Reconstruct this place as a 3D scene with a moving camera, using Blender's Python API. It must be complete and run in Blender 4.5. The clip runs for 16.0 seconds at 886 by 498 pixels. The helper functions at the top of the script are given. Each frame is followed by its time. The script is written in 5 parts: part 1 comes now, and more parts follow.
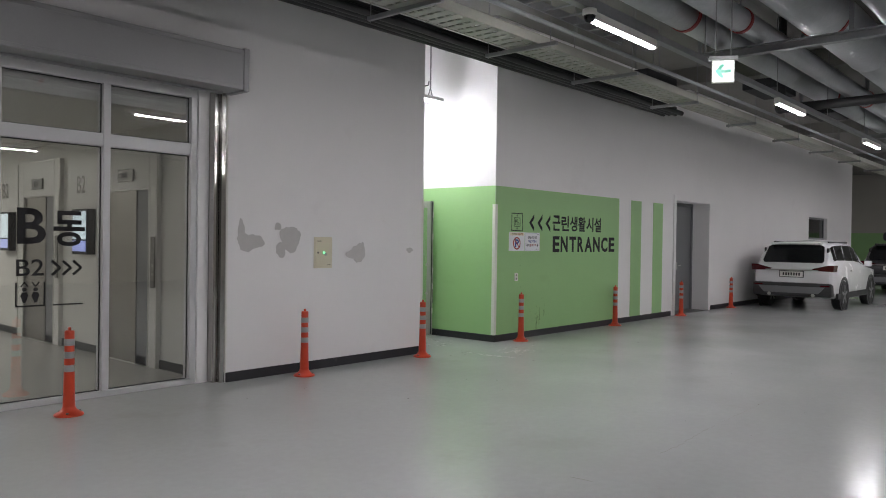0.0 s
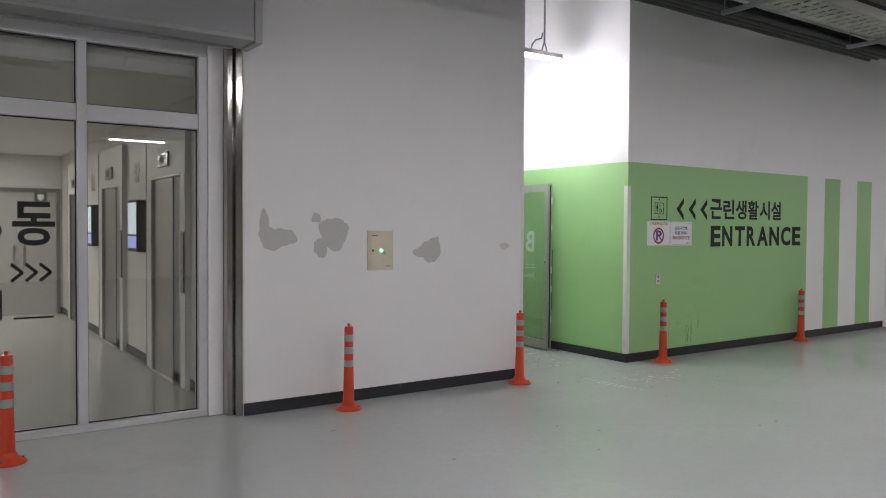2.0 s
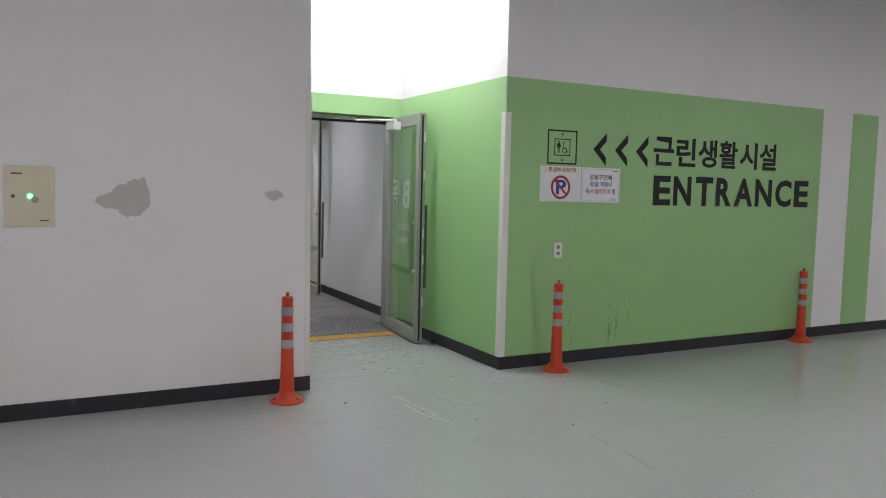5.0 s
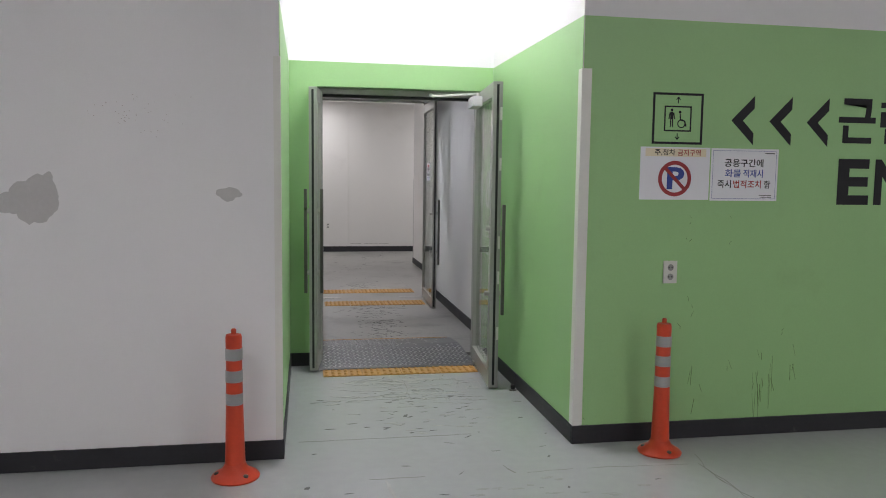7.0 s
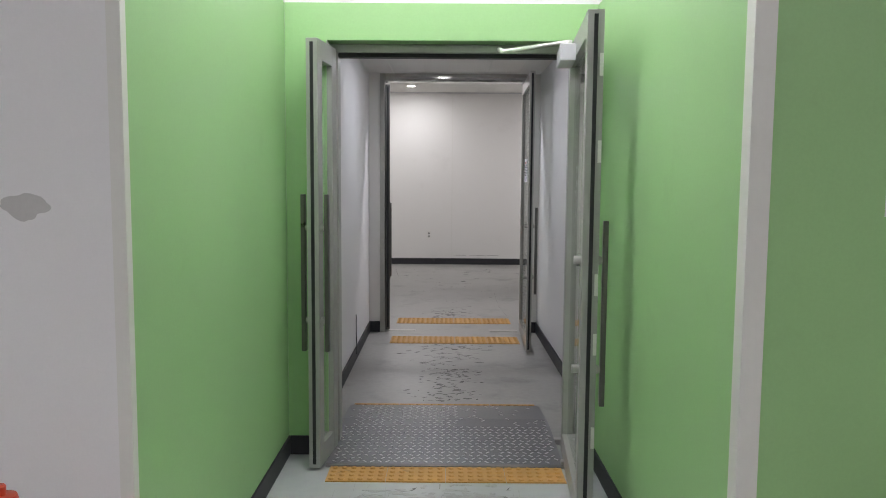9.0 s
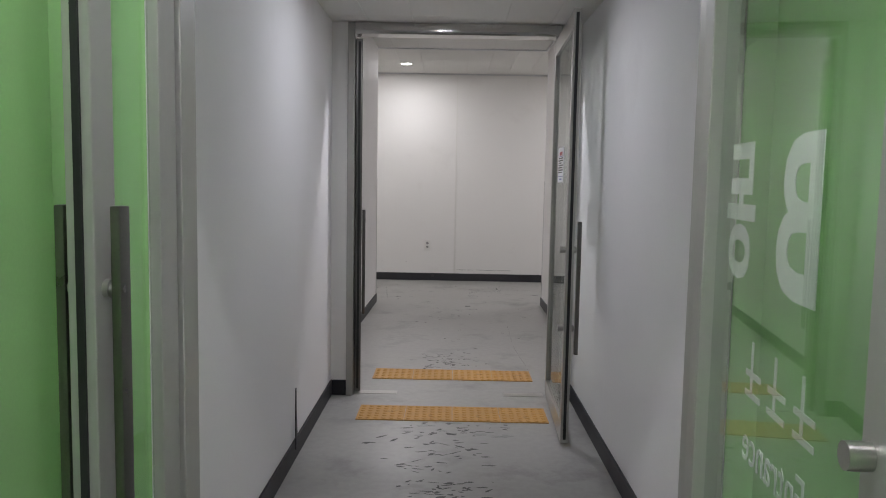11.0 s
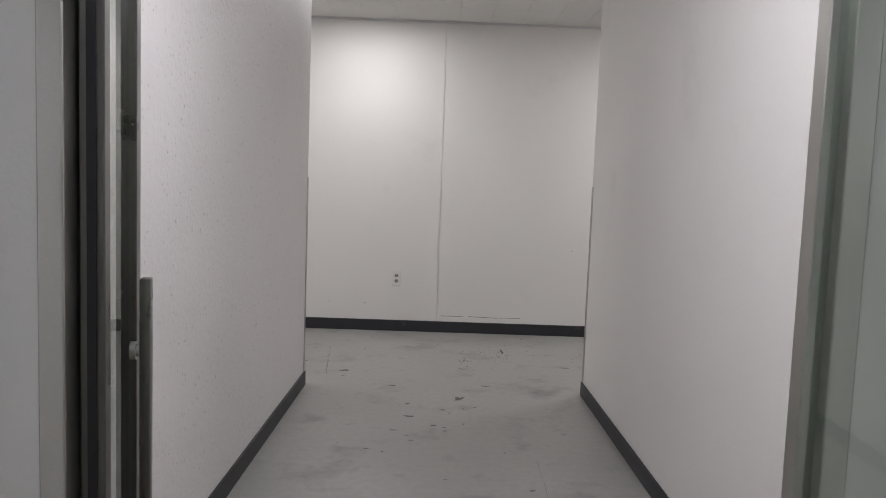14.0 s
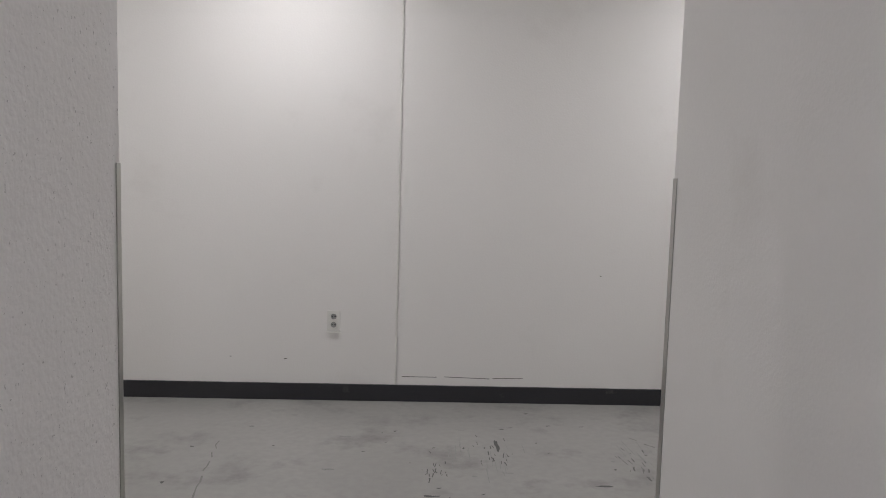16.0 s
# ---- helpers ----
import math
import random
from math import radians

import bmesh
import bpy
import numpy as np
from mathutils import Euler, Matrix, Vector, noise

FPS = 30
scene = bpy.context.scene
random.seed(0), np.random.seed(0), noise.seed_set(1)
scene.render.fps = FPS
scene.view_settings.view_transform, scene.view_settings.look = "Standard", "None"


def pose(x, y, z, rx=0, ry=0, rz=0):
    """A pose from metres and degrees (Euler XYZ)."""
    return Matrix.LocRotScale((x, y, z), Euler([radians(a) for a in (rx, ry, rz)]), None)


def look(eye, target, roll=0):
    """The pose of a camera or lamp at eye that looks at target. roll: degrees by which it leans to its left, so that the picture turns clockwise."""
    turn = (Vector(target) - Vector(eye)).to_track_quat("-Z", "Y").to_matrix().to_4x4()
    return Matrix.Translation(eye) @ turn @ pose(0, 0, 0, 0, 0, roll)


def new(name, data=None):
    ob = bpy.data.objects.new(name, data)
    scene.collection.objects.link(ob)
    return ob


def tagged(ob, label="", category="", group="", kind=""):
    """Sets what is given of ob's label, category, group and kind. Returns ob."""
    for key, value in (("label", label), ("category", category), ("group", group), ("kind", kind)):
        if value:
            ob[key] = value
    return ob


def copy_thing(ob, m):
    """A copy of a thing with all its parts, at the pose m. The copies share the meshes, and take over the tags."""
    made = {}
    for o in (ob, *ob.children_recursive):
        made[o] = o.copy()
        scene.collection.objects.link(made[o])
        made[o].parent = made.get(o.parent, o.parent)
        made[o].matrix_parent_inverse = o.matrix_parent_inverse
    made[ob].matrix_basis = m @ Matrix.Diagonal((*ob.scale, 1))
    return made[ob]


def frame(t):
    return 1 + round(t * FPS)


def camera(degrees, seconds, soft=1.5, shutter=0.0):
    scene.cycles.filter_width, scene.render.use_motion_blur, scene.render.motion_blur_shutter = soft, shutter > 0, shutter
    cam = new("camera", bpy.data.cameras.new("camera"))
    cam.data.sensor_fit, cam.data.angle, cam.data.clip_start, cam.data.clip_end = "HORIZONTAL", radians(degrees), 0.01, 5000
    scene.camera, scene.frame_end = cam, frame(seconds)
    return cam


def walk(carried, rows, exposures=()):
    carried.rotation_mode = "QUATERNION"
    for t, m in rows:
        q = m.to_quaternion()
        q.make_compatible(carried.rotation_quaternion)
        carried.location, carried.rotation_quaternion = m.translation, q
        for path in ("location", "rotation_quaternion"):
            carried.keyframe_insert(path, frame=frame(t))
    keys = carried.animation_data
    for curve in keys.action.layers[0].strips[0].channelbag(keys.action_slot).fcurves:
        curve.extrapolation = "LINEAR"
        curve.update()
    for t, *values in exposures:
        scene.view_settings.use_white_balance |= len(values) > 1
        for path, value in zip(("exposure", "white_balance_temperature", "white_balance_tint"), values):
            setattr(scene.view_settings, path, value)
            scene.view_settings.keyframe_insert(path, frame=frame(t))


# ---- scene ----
cam = camera(60.6, 16.0, soft=1.0)
PATH = [
    (0, (-0.845, -0.557, 1.543), (0.66, 0.759, 1.522), 0.8),
    (0.5, (-0.268, -0.409, 1.55), (1.093, 1.057, 1.525), 0.4),
    (1, (0.269, -0.174, 1.539), (1.505, 1.398, 1.512), 0.2),
    (1.5, (0.864, 0.088, 1.563), (2.003, 1.731, 1.525), 0.4),
    (2, (1.459, 0.323, 1.598), (2.601, 1.964, 1.543), 0.4),
    (2.5, (2.08, 0.564, 1.623), (3.29, 2.155, 1.556), -0.0),
    (3, (2.688, 0.808, 1.615), (3.947, 2.36, 1.541), -0.4),
    (5.5, (5.687, 1.419, 1.479), (6.47, 3.25, 1.293), 1.8),
    (6, (6.2, 1.687, 1.497), (6.832, 3.574, 1.293), 1.9),
    (6.5, (6.588, 1.985, 1.516), (7.069, 3.916, 1.31), 1.1),
    (7, (6.933, 2.461, 1.503), (7.288, 4.421, 1.32), 0.7),
    (7.5, (7.247, 2.894, 1.507), (7.473, 4.875, 1.35), 0.9),
    (8, (7.409, 3.416, 1.488), (7.545, 5.406, 1.341), 0.7),
    (8.5, (7.567, 3.967, 1.472), (7.613, 5.961, 1.318), 0.8),
    (9, (7.638, 4.517, 1.488), (7.636, 6.509, 1.31), 0.4),
    (11.5, (7.715, 7.391, 1.477), (7.694, 9.383, 1.3), 1.1),
    (12, (7.707, 7.971, 1.497), (7.681, 9.964, 1.334), 1.1),
    (12.5, (7.721, 8.579, 1.503), (7.692, 10.572, 1.336), 1.2),
    (13, (7.703, 9.219, 1.545), (7.697, 11.212, 1.379), 1.8),
    (13.5, (7.713, 9.871, 1.518), (7.718, 11.865, 1.355), 2.2),
    (14, (7.699, 10.585, 1.493), (7.732, 12.577, 1.319), 2.1),
    (14.5, (7.746, 11.253, 1.487), (7.789, 13.244, 1.302), 2.0),
    (15, (7.775, 11.91, 1.481), (7.839, 13.899, 1.284), 2.2),
    (15.5, (7.87, 12.582, 1.496), (7.934, 14.571, 1.297), 1.8),
    (16, (7.894, 13.199, 1.486), (7.965, 15.189, 1.294), 1.6),
]
walk(cam, [(t, look(eye, target, roll)) for t, eye, target, roll in PATH],
     [(0, 0.0), (0.5, 0.1), (2.5, 0.1), (5.5, 0.0), (7.0, -0.02), (8.5, 0.1), (9.5, 0.1), (11.3, 0.0), (12.0, 0.1), (12.5, 0.07), (13.5, 0.04), (16, 0.0)])

# ---- world and lights ----
world = bpy.data.worlds.new("world")
scene.world = world
world.use_nodes = True
world.node_tree.nodes["Background"].inputs[0].default_value = (0.5, 0.52, 0.55, 1)
world.node_tree.nodes["Background"].inputs[1].default_value = 0.02
TUBE_GLOW, ALCOVE_GLOW, DOWN_WATTS, LOBBY_WATTS = 258.0, 153.0, 37.0, 56.0


def area_lamp(name, x, y, z, watts, size, colour=(1, 0.97, 0.92)):
    data = bpy.data.lights.new(name, "AREA")
    data.shape, data.size, data.energy, data.color = "DISK", size, watts, colour
    ob = new(name, data)
    ob.matrix_world = pose(x, y, z)
    return ob


area_lamp("downlight_lamp", 7.08, 17.19, 3.03, DOWN_WATTS * 0.5, 0.13, (0.98, 0.955, 0.99))
area_lamp("downlight_lamp", 7.7, 12.4, 3.03, DOWN_WATTS * 0.8, 0.13, (0.965, 0.95, 1.04))
# side pair in the cross passage, unseen, added to spread the light
area_lamp("downlight_lamp", 10.4, 17.19, 3.03, DOWN_WATTS * 0.8, 0.13, (0.98, 0.955, 0.99))
area_lamp("downlight_lamp", 4.2, 17.19, 3.03, DOWN_WATTS * 0.8, 0.13, (0.98, 0.955, 0.99))
area_lamp("downlight_lamp", 7.62, 10.55, 2.50, DOWN_WATTS * 0.2, 0.13, (0.94, 0.96, 1.08))
# lobby lamps at assumed places, added to brighten the room behind the glass
area_lamp("downlight_lamp", 0.2, 10.2, 2.83, LOBBY_WATTS, 0.14)
area_lamp("downlight_lamp", 2.1, 13.9, 2.83, LOBBY_WATTS, 0.14)
area_lamp("downlight_lamp", 0.0, 13.9, 2.83, LOBBY_WATTS, 0.14)


# ---- materials ----
def mat(name, colour, rough=0.5, metal=0.0, vary=0.06, scale=3.0, fine=60.0, bump=0.08, rough_vary=0.08, depth=0.003,
        dirt_or_shade=None, patch_scale=1.2, patch_at=0.62, patch_width=0.1, random_tint=0.0, coat=0.0):
    """A surface with broad and fine variation of colour and gloss, fine relief, and optional shaped stains or painted
    pit shade.
    """
    m = bpy.data.materials.new(name)
    m.use_nodes = True
    nt = m.node_tree
    b = nt.nodes["Principled BSDF"]
    link = nt.links.new
    tc = nt.nodes.new("ShaderNodeTexCoord")

    def noise_at(s, detail):
        n = nt.nodes.new("ShaderNodeTexNoise")
        n.inputs["Scale"].default_value, n.inputs["Detail"].default_value = s, detail
        link(tc.outputs["Object"], n.inputs["Vector"])
        return n

    def mix(a, c, fac):
        x = nt.nodes.new("ShaderNodeMix")
        x.data_type = "RGBA"
        link(fac, x.inputs[0])
        for value, slot in ((a, 6), (c, 7)):
            if hasattr(value, "is_linked"):
                link(value, x.inputs[slot])
            else:
                x.inputs[slot].default_value = (*value, 1)
        return x.outputs[2]

    big, small = noise_at(scale, 4), noise_at(fine, 3)
    low = [max(0, c * (1 - vary)) for c in colour]
    high = [min(1, c * (1 + vary)) for c in colour]
    col = mix(low, high, big.outputs["Fac"])
    grain = nt.nodes.new("ShaderNodeMapRange")
    grain.inputs[1].default_value, grain.inputs[2].default_value = 0.35, 0.65
    grain.inputs[3].default_value, grain.inputs[4].default_value = 0.0, 0.35
    link(small.outputs["Fac"], grain.inputs[0])
    col = mix(col, [c * (1 - 1.2 * vary) for c in colour], grain.outputs[0])
    if dirt_or_shade:
        d = noise_at(patch_scale, 8)
        d.inputs["Roughness"].default_value = 0.65
        r = nt.nodes.new("ShaderNodeMapRange")
        r.inputs[1].default_value, r.inputs[2].default_value = patch_at, patch_at + patch_width
        link(d.outputs["Fac"], r.inputs[0])
        col = mix(col, dirt_or_shade, r.outputs[0])
    if random_tint:
        info = nt.nodes.new("ShaderNodeObjectInfo")
        hsv = nt.nodes.new("ShaderNodeHueSaturation")
        rr = nt.nodes.new("ShaderNodeMapRange")
        rr.inputs[3].default_value, rr.inputs[4].default_value = 1 - random_tint, 1 + random_tint
        link(info.outputs["Random"], rr.inputs[0])
        link(rr.outputs[0], hsv.inputs["Value"])
        link(col, hsv.inputs["Color"])
        col = hsv.outputs[0]
    link(col, b.inputs["Base Color"])
    rm = nt.nodes.new("ShaderNodeMapRange")
    rm.inputs[3].default_value, rm.inputs[4].default_value = max(0.02, rough - rough_vary), min(1, rough + rough_vary)
    link(big.outputs["Fac"], rm.inputs[0])
    link(rm.outputs[0], b.inputs["Roughness"])
    b.inputs["Metallic"].default_value = metal
    b.inputs["Coat Weight"].default_value = coat
    b.inputs["Coat Roughness"].default_value = 0.08
    if bump:
        bp = nt.nodes.new("ShaderNodeBump")
        bp.inputs["Strength"].default_value, bp.inputs["Distance"].default_value = bump, depth
        link(small.outputs["Fac"], bp.inputs["Height"])
        link(bp.outputs[0], b.inputs["Normal"])
    return m


def glow(name, colour, strength):
    m = bpy.data.materials.new(name)
    m.use_nodes = True
    b = m.node_tree.nodes["Principled BSDF"]
    b.inputs["Base Color"].default_value = (0.8, 0.8, 0.8, 1)
    b.inputs["Emission Color"].default_value = (*colour, 1)
    b.inputs["Emission Strength"].default_value = strength
    return m


def glass(name, tint=(1, 1, 1), rough=0.0, mirror=0.045):
    """A thin pane: clear, with a mirror's share that grows at grazing angles."""
    m = bpy.data.materials.new(name)
    m.use_nodes = True
    nt = m.node_tree
    nt.nodes.clear()
    out, mix = nt.nodes.new("ShaderNodeOutputMaterial"), nt.nodes.new("ShaderNodeMixShader")
    face, clear, gloss = nt.nodes.new("ShaderNodeLayerWeight"), nt.nodes.new("ShaderNodeBsdfTransparent"), nt.nodes.new("ShaderNodeBsdfGlossy")
    power, share = nt.nodes.new("ShaderNodeMath"), nt.nodes.new("ShaderNodeMapRange")
    power.operation = "POWER"
    power.inputs[1].default_value = 4.5
    share.inputs[3].default_value, share.inputs[4].default_value = mirror, 0.85
    nt.links.new(face.outputs["Facing"], power.inputs[0])
    nt.links.new(power.outputs[0], share.inputs[0])
    clear.inputs["Color"].default_value = (*tint, 1)
    gloss.inputs["Roughness"].default_value = rough
    nt.links.new(share.outputs[0], mix.inputs[0])
    nt.links.new(clear.outputs[0], mix.inputs[1])
    nt.links.new(gloss.outputs[0], mix.inputs[2])
    nt.links.new(mix.outputs[0], out.inputs[0])
    return m


WHITE = mat("white_wall_paint", (0.79, 0.78, 0.78), 0.62, vary=0.035, scale=1.1, fine=140, bump=0.12, dirt_or_shade=(0.7, 0.685, 0.68), patch_scale=0.9, patch_at=0.6, patch_width=0.25)
CREAM = mat("cream_wall_paint", (0.75, 0.735, 0.71), 0.6, vary=0.03, scale=1.3, fine=90, bump=0.25, dirt_or_shade=(0.66, 0.64, 0.61), patch_scale=1.4, patch_at=0.6, patch_width=0.25)
# the dark specks paint in the shade of small pits in the plaster
PLASTER = mat("rough_plaster_paint", (0.75, 0.73, 0.715), 0.65, vary=0.05, scale=2, fine=45, bump=0.6, depth=0.005, dirt_or_shade=(0.46, 0.44, 0.43), patch_scale=46, patch_at=0.625, patch_width=0.04)
GREEN = mat("green_wall_paint", (0.317, 0.54, 0.238), 0.5, vary=0.05, scale=1.5, fine=120, bump=0.1, dirt_or_shade=(0.285, 0.475, 0.21), patch_scale=2.2, patch_at=0.6, patch_width=0.2)
FLOOR = mat("glossy_epoxy_floor", (0.43, 0.445, 0.44), 0.19, vary=0.07, scale=0.7, fine=14, bump=0.03, rough_vary=0.09, dirt_or_shade=(0.36, 0.37, 0.35), patch_scale=0.55, patch_at=0.58, patch_width=0.2)
FLOOR_IN = mat("worn_grey_floor", (0.315, 0.31, 0.292), 0.34, vary=0.2, scale=1.6, fine=22, bump=0.06, rough_vary=0.12, dirt_or_shade=(0.17, 0.165, 0.155), patch_scale=2.4, patch_at=0.53, patch_width=0.2)
FLOOR_LOBBY = mat("polished_lobby_floor", (0.42, 0.41, 0.38), 0.14, vary=0.06, scale=1.2)
SKIRT = mat("charcoal_skirting", (0.022, 0.022, 0.026), 0.5, vary=0.25, scale=4, dirt_or_shade=(0.09, 0.085, 0.08), patch_scale=5, patch_at=0.64)
STEEL = mat("brushed_steel", (0.48, 0.475, 0.45), 0.32, metal=1.0, vary=0.08, scale=5, fine=180, bump=0.05)
DARKSTEEL = mat("dark_brushed_steel", (0.17, 0.165, 0.155), 0.3, metal=1.0, vary=0.12, scale=6, fine=150, bump=0.05)
MIRRORSTEEL = mat("polished_steel", (0.5, 0.49, 0.47), 0.1, metal=1.0, vary=0.06, scale=3, fine=30, bump=0.04, rough_vary=0.05)
CHECKER = mat("worn_checker_plate", (0.3, 0.3, 0.31), 0.42, metal=1.0, vary=0.15, scale=7, fine=60, bump=0.1, dirt_or_shade=(0.17, 0.17, 0.17), patch_scale=5, patch_at=0.62)
# tread bars: their glints are put into a paler steel colour
TREAD = mat("worn_steel_painted_glint", (0.82, 0.82, 0.83), 0.38, metal=1.0, vary=0.2, scale=12)
ALUMINIUM = mat("grey_aluminium_paint", (0.6, 0.6, 0.61), 0.42, metal=0.1, vary=0.04, scale=3)
SHUTTER = mat("grey_shutter_paint", (0.33, 0.33, 0.335), 0.45, metal=0.3, vary=0.05, scale=2)
GALV = mat("galvanised_steel", (0.27, 0.275, 0.28), 0.45, metal=0.7, vary=0.15, scale=9, fine=50)
LAG = mat("foil_pipe_lagging", (0.46, 0.47, 0.49), 0.33, metal=0.75, vary=0.14, scale=5, fine=16, bump=0.5, depth=0.012)
TRAYMAT = mat("pale_cable_tray", (0.34, 0.34, 0.3), 0.5, metal=0.3, vary=0.1, scale=8)
RUBBER = mat("black_rubber", (0.012, 0.012, 0.013), 0.55, vary=0.2)
BLACK = mat("black_paint", (0.011, 0.011, 0.013), 0.72, vary=0.15)
SLAB = mat("spray_coated_slab", (0.22, 0.213, 0.2), 0.9, vary=0.2, scale=1.2, fine=40, bump=0.6, depth=0.012)
TILEMAT = mat("white_ceiling_tile", (0.74, 0.73, 0.70), 0.8, vary=0.04, scale=2, fine=160, bump=0.3)
ORANGE = mat("orange_urethane", (0.62, 0.06, 0.022), 0.4, vary=0.12, scale=8, fine=70, dirt_or_shade=(0.35, 0.06, 0.03), patch_scale=9, patch_at=0.64)
BAND = mat("reflective_band", (0.38, 0.39, 0.4), 0.32, metal=0.35, vary=0.15, scale=14, fine=120)
TACTILE = mat("yellow_tactile_tile", (0.5, 0.265, 0.065), 0.55, vary=0.18, scale=8, fine=60, dirt_or_shade=(0.2, 0.12, 0.05), patch_scale=7, patch_at=0.6, random_tint=0.06)
PAPER = mat("white_paper", (0.76, 0.76, 0.79), 0.5, vary=0.02)
PLASTIC = mat("white_plastic", (0.72, 0.71, 0.67), 0.4, vary=0.03)
BEIGE = mat("beige_enamel", (0.68, 0.62, 0.48), 0.45, vary=0.05)
PATCH = mat("grey_putty", (0.52, 0.51, 0.5), 0.75, vary=0.08, scale=9, fine=60, bump=0.2)
SMEAR = mat("grey_floor_smear", (0.3, 0.31, 0.29), 0.5, vary=0.4, scale=30, fine=120)
PALE = mat("pale_floor_scrape", (0.62, 0.61, 0.57), 0.6, vary=0.2, scale=30)
SCUFF = mat("dark_scuff", (0.1, 0.1, 0.095), 0.6, vary=0.5, scale=20)
CRACK = mat("floor_crack", (0.24, 0.24, 0.225), 0.8, vary=0.3, scale=20)
INKRED, INKBLUE = mat("red_ink", (0.35, 0.03, 0.035), 0.5), mat("blue_ink", (0.03, 0.06, 0.3), 0.5)
YELLOWINK = mat("pale_yellow_ink", (0.75, 0.67, 0.5), 0.5)
DOORGREY = mat("grey_steel_door_paint", (0.17, 0.175, 0.185), 0.42, vary=0.06)
LOBBYWALL = mat("lobby_stone_wall", (0.6, 0.59, 0.56), 0.4, vary=0.05, scale=1.3)
CARWHITE = mat("white_car_paint", (0.78, 0.78, 0.79), 0.25, vary=0.015, bump=0, coat=0.6)
CARBLACK = mat("black_car_paint", (0.02, 0.021, 0.024), 0.25, vary=0.05, bump=0, coat=0.6)
CARTRIM = mat("dark_car_trim", (0.03, 0.03, 0.032), 0.5, vary=0.1)
CARGLASS = mat("tinted_car_glass", (0.008, 0.009, 0.01), 0.06, vary=0.05, bump=0)
CARLAMP = mat("red_tail_lens", (0.07, 0.005, 0.008), 0.15, vary=0.1, bump=0)
REDPAINT = mat("red_paint", (0.3, 0.02, 0.02), 0.45)
FROST = mat("white_frosted_film", (0.72, 0.76, 0.72), 0.6, vary=0.03)
BROWNPAINT = mat("block_wall_paint", (0.5, 0.48, 0.44), 0.7, vary=0.06)
PANE, PANE_GREEN = glass("clear_glass", (0.84, 0.85, 0.845), mirror=0.14), glass("clear_green_glass", (0.93, 0.965, 0.935))
TUBE = glow("tube_glow", (0.99, 0.955, 0.985), TUBE_GLOW)
ALCOVE = glow("led_batten_glow", (0.985, 0.96, 1.04), ALCOVE_GLOW)
DISC = glow("downlight_glow", (1, 0.96, 0.88), 9.0)
EXITGLOW, EXITGREEN = glow("sign_white_glow", (0.88, 1, 0.97), 1.3), glow("sign_green_glow", (0.0, 0.75, 0.42), 0.55)
SCREEN, SCREENBLUE = glow("screen_glow", (0.55, 0.75, 0.85), 0.7), glow("screen_blue_glow", (0.1, 0.2, 0.9), 0.7)
LED = glow("green_led", (0.1, 1, 0.35), 6.0)


# ---- mesh helpers ----
def box(bm, x0, x1, y0, y1, z0, z1, bevel=0.0, m=None):
    vs = bmesh.ops.create_cube(bm, size=1)["verts"]
    for v in vs:
        v.co = Vector((x0 + (v.co.x + 0.5) * (x1 - x0), y0 + (v.co.y + 0.5) * (y1 - y0), z0 + (v.co.z + 0.5) * (z1 - z0)))
    if bevel:
        edges = list({e for v in vs for e in v.link_edges})
        r = bmesh.ops.bevel(bm, geom=edges, offset=bevel, segments=2, affect="EDGES", profile=0.5)
        vs = list({*r["verts"], *[v for v in vs if v.is_valid]})
    if m is not None:
        bmesh.ops.transform(bm, matrix=m, verts=vs)
    return bm


def boxes(*rows, bevel=0.0):
    bm = bmesh.new()
    for r in rows:
        box(bm, *r, bevel=bevel)
    return bm


def rod(bm, a, b, r, n=16, r2=None):
    """A round bar from a to b."""
    a, b = Vector(a), Vector(b)
    d = b - a
    m = Matrix.Translation((a + b) / 2) @ d.to_track_quat("Z", "Y").to_matrix().to_4x4()
    bmesh.ops.create_cone(bm, cap_ends=True, segments=n, radius1=r, radius2=r if r2 is None else r2, depth=d.length, matrix=m)
    return bm


def lathe(bm, profile, n=28, centre=(0, 0, 0)):
    """A turned body from (radius, height) pairs, bottom to top."""
    c = Vector(centre)
    rings = []
    for r, z in profile:
        rings.append([bm.verts.new(c + Vector((r * math.cos(2 * math.pi * i / n), r * math.sin(2 * math.pi * i / n), z))) for i in range(n)])
    for lo, hi in zip(rings, rings[1:]):
        for i in range(n):
            bm.faces.new((lo[i], lo[(i + 1) % n], hi[(i + 1) % n], hi[i]))
    bm.faces.new(rings[0][::-1])
    bm.faces.new(rings[-1])
    return bm


def tube(bm, pts, radii, n=18):
    """One round tube through points along x, with a radius at each."""
    rings = [[bm.verts.new((x, y + r * math.cos(2 * math.pi * i / n), z + r * math.sin(2 * math.pi * i / n))) for i in range(n)] for (x, y, z), r in zip(pts, radii)]
    for a, b in zip(rings, rings[1:]):
        for i in range(n):
            bm.faces.new((a[i], a[(i + 1) % n], b[(i + 1) % n], b[i]))
    bm.faces.new(rings[0])
    bm.faces.new(rings[-1])
    return bm


def prism(bm, outline, z0, z1):
    """A flat outline in x and y, given thickness in z."""
    lo, hi = [bm.verts.new((x, y, z0)) for x, y in outline], [bm.verts.new((x, y, z1)) for x, y in outline]
    n = len(outline)
    bm.faces.new(lo[::-1])
    bm.faces.new(hi)
    for i in range(n):
        bm.faces.new((lo[i], lo[(i + 1) % n], hi[(i + 1) % n], hi[i]))
    return bm


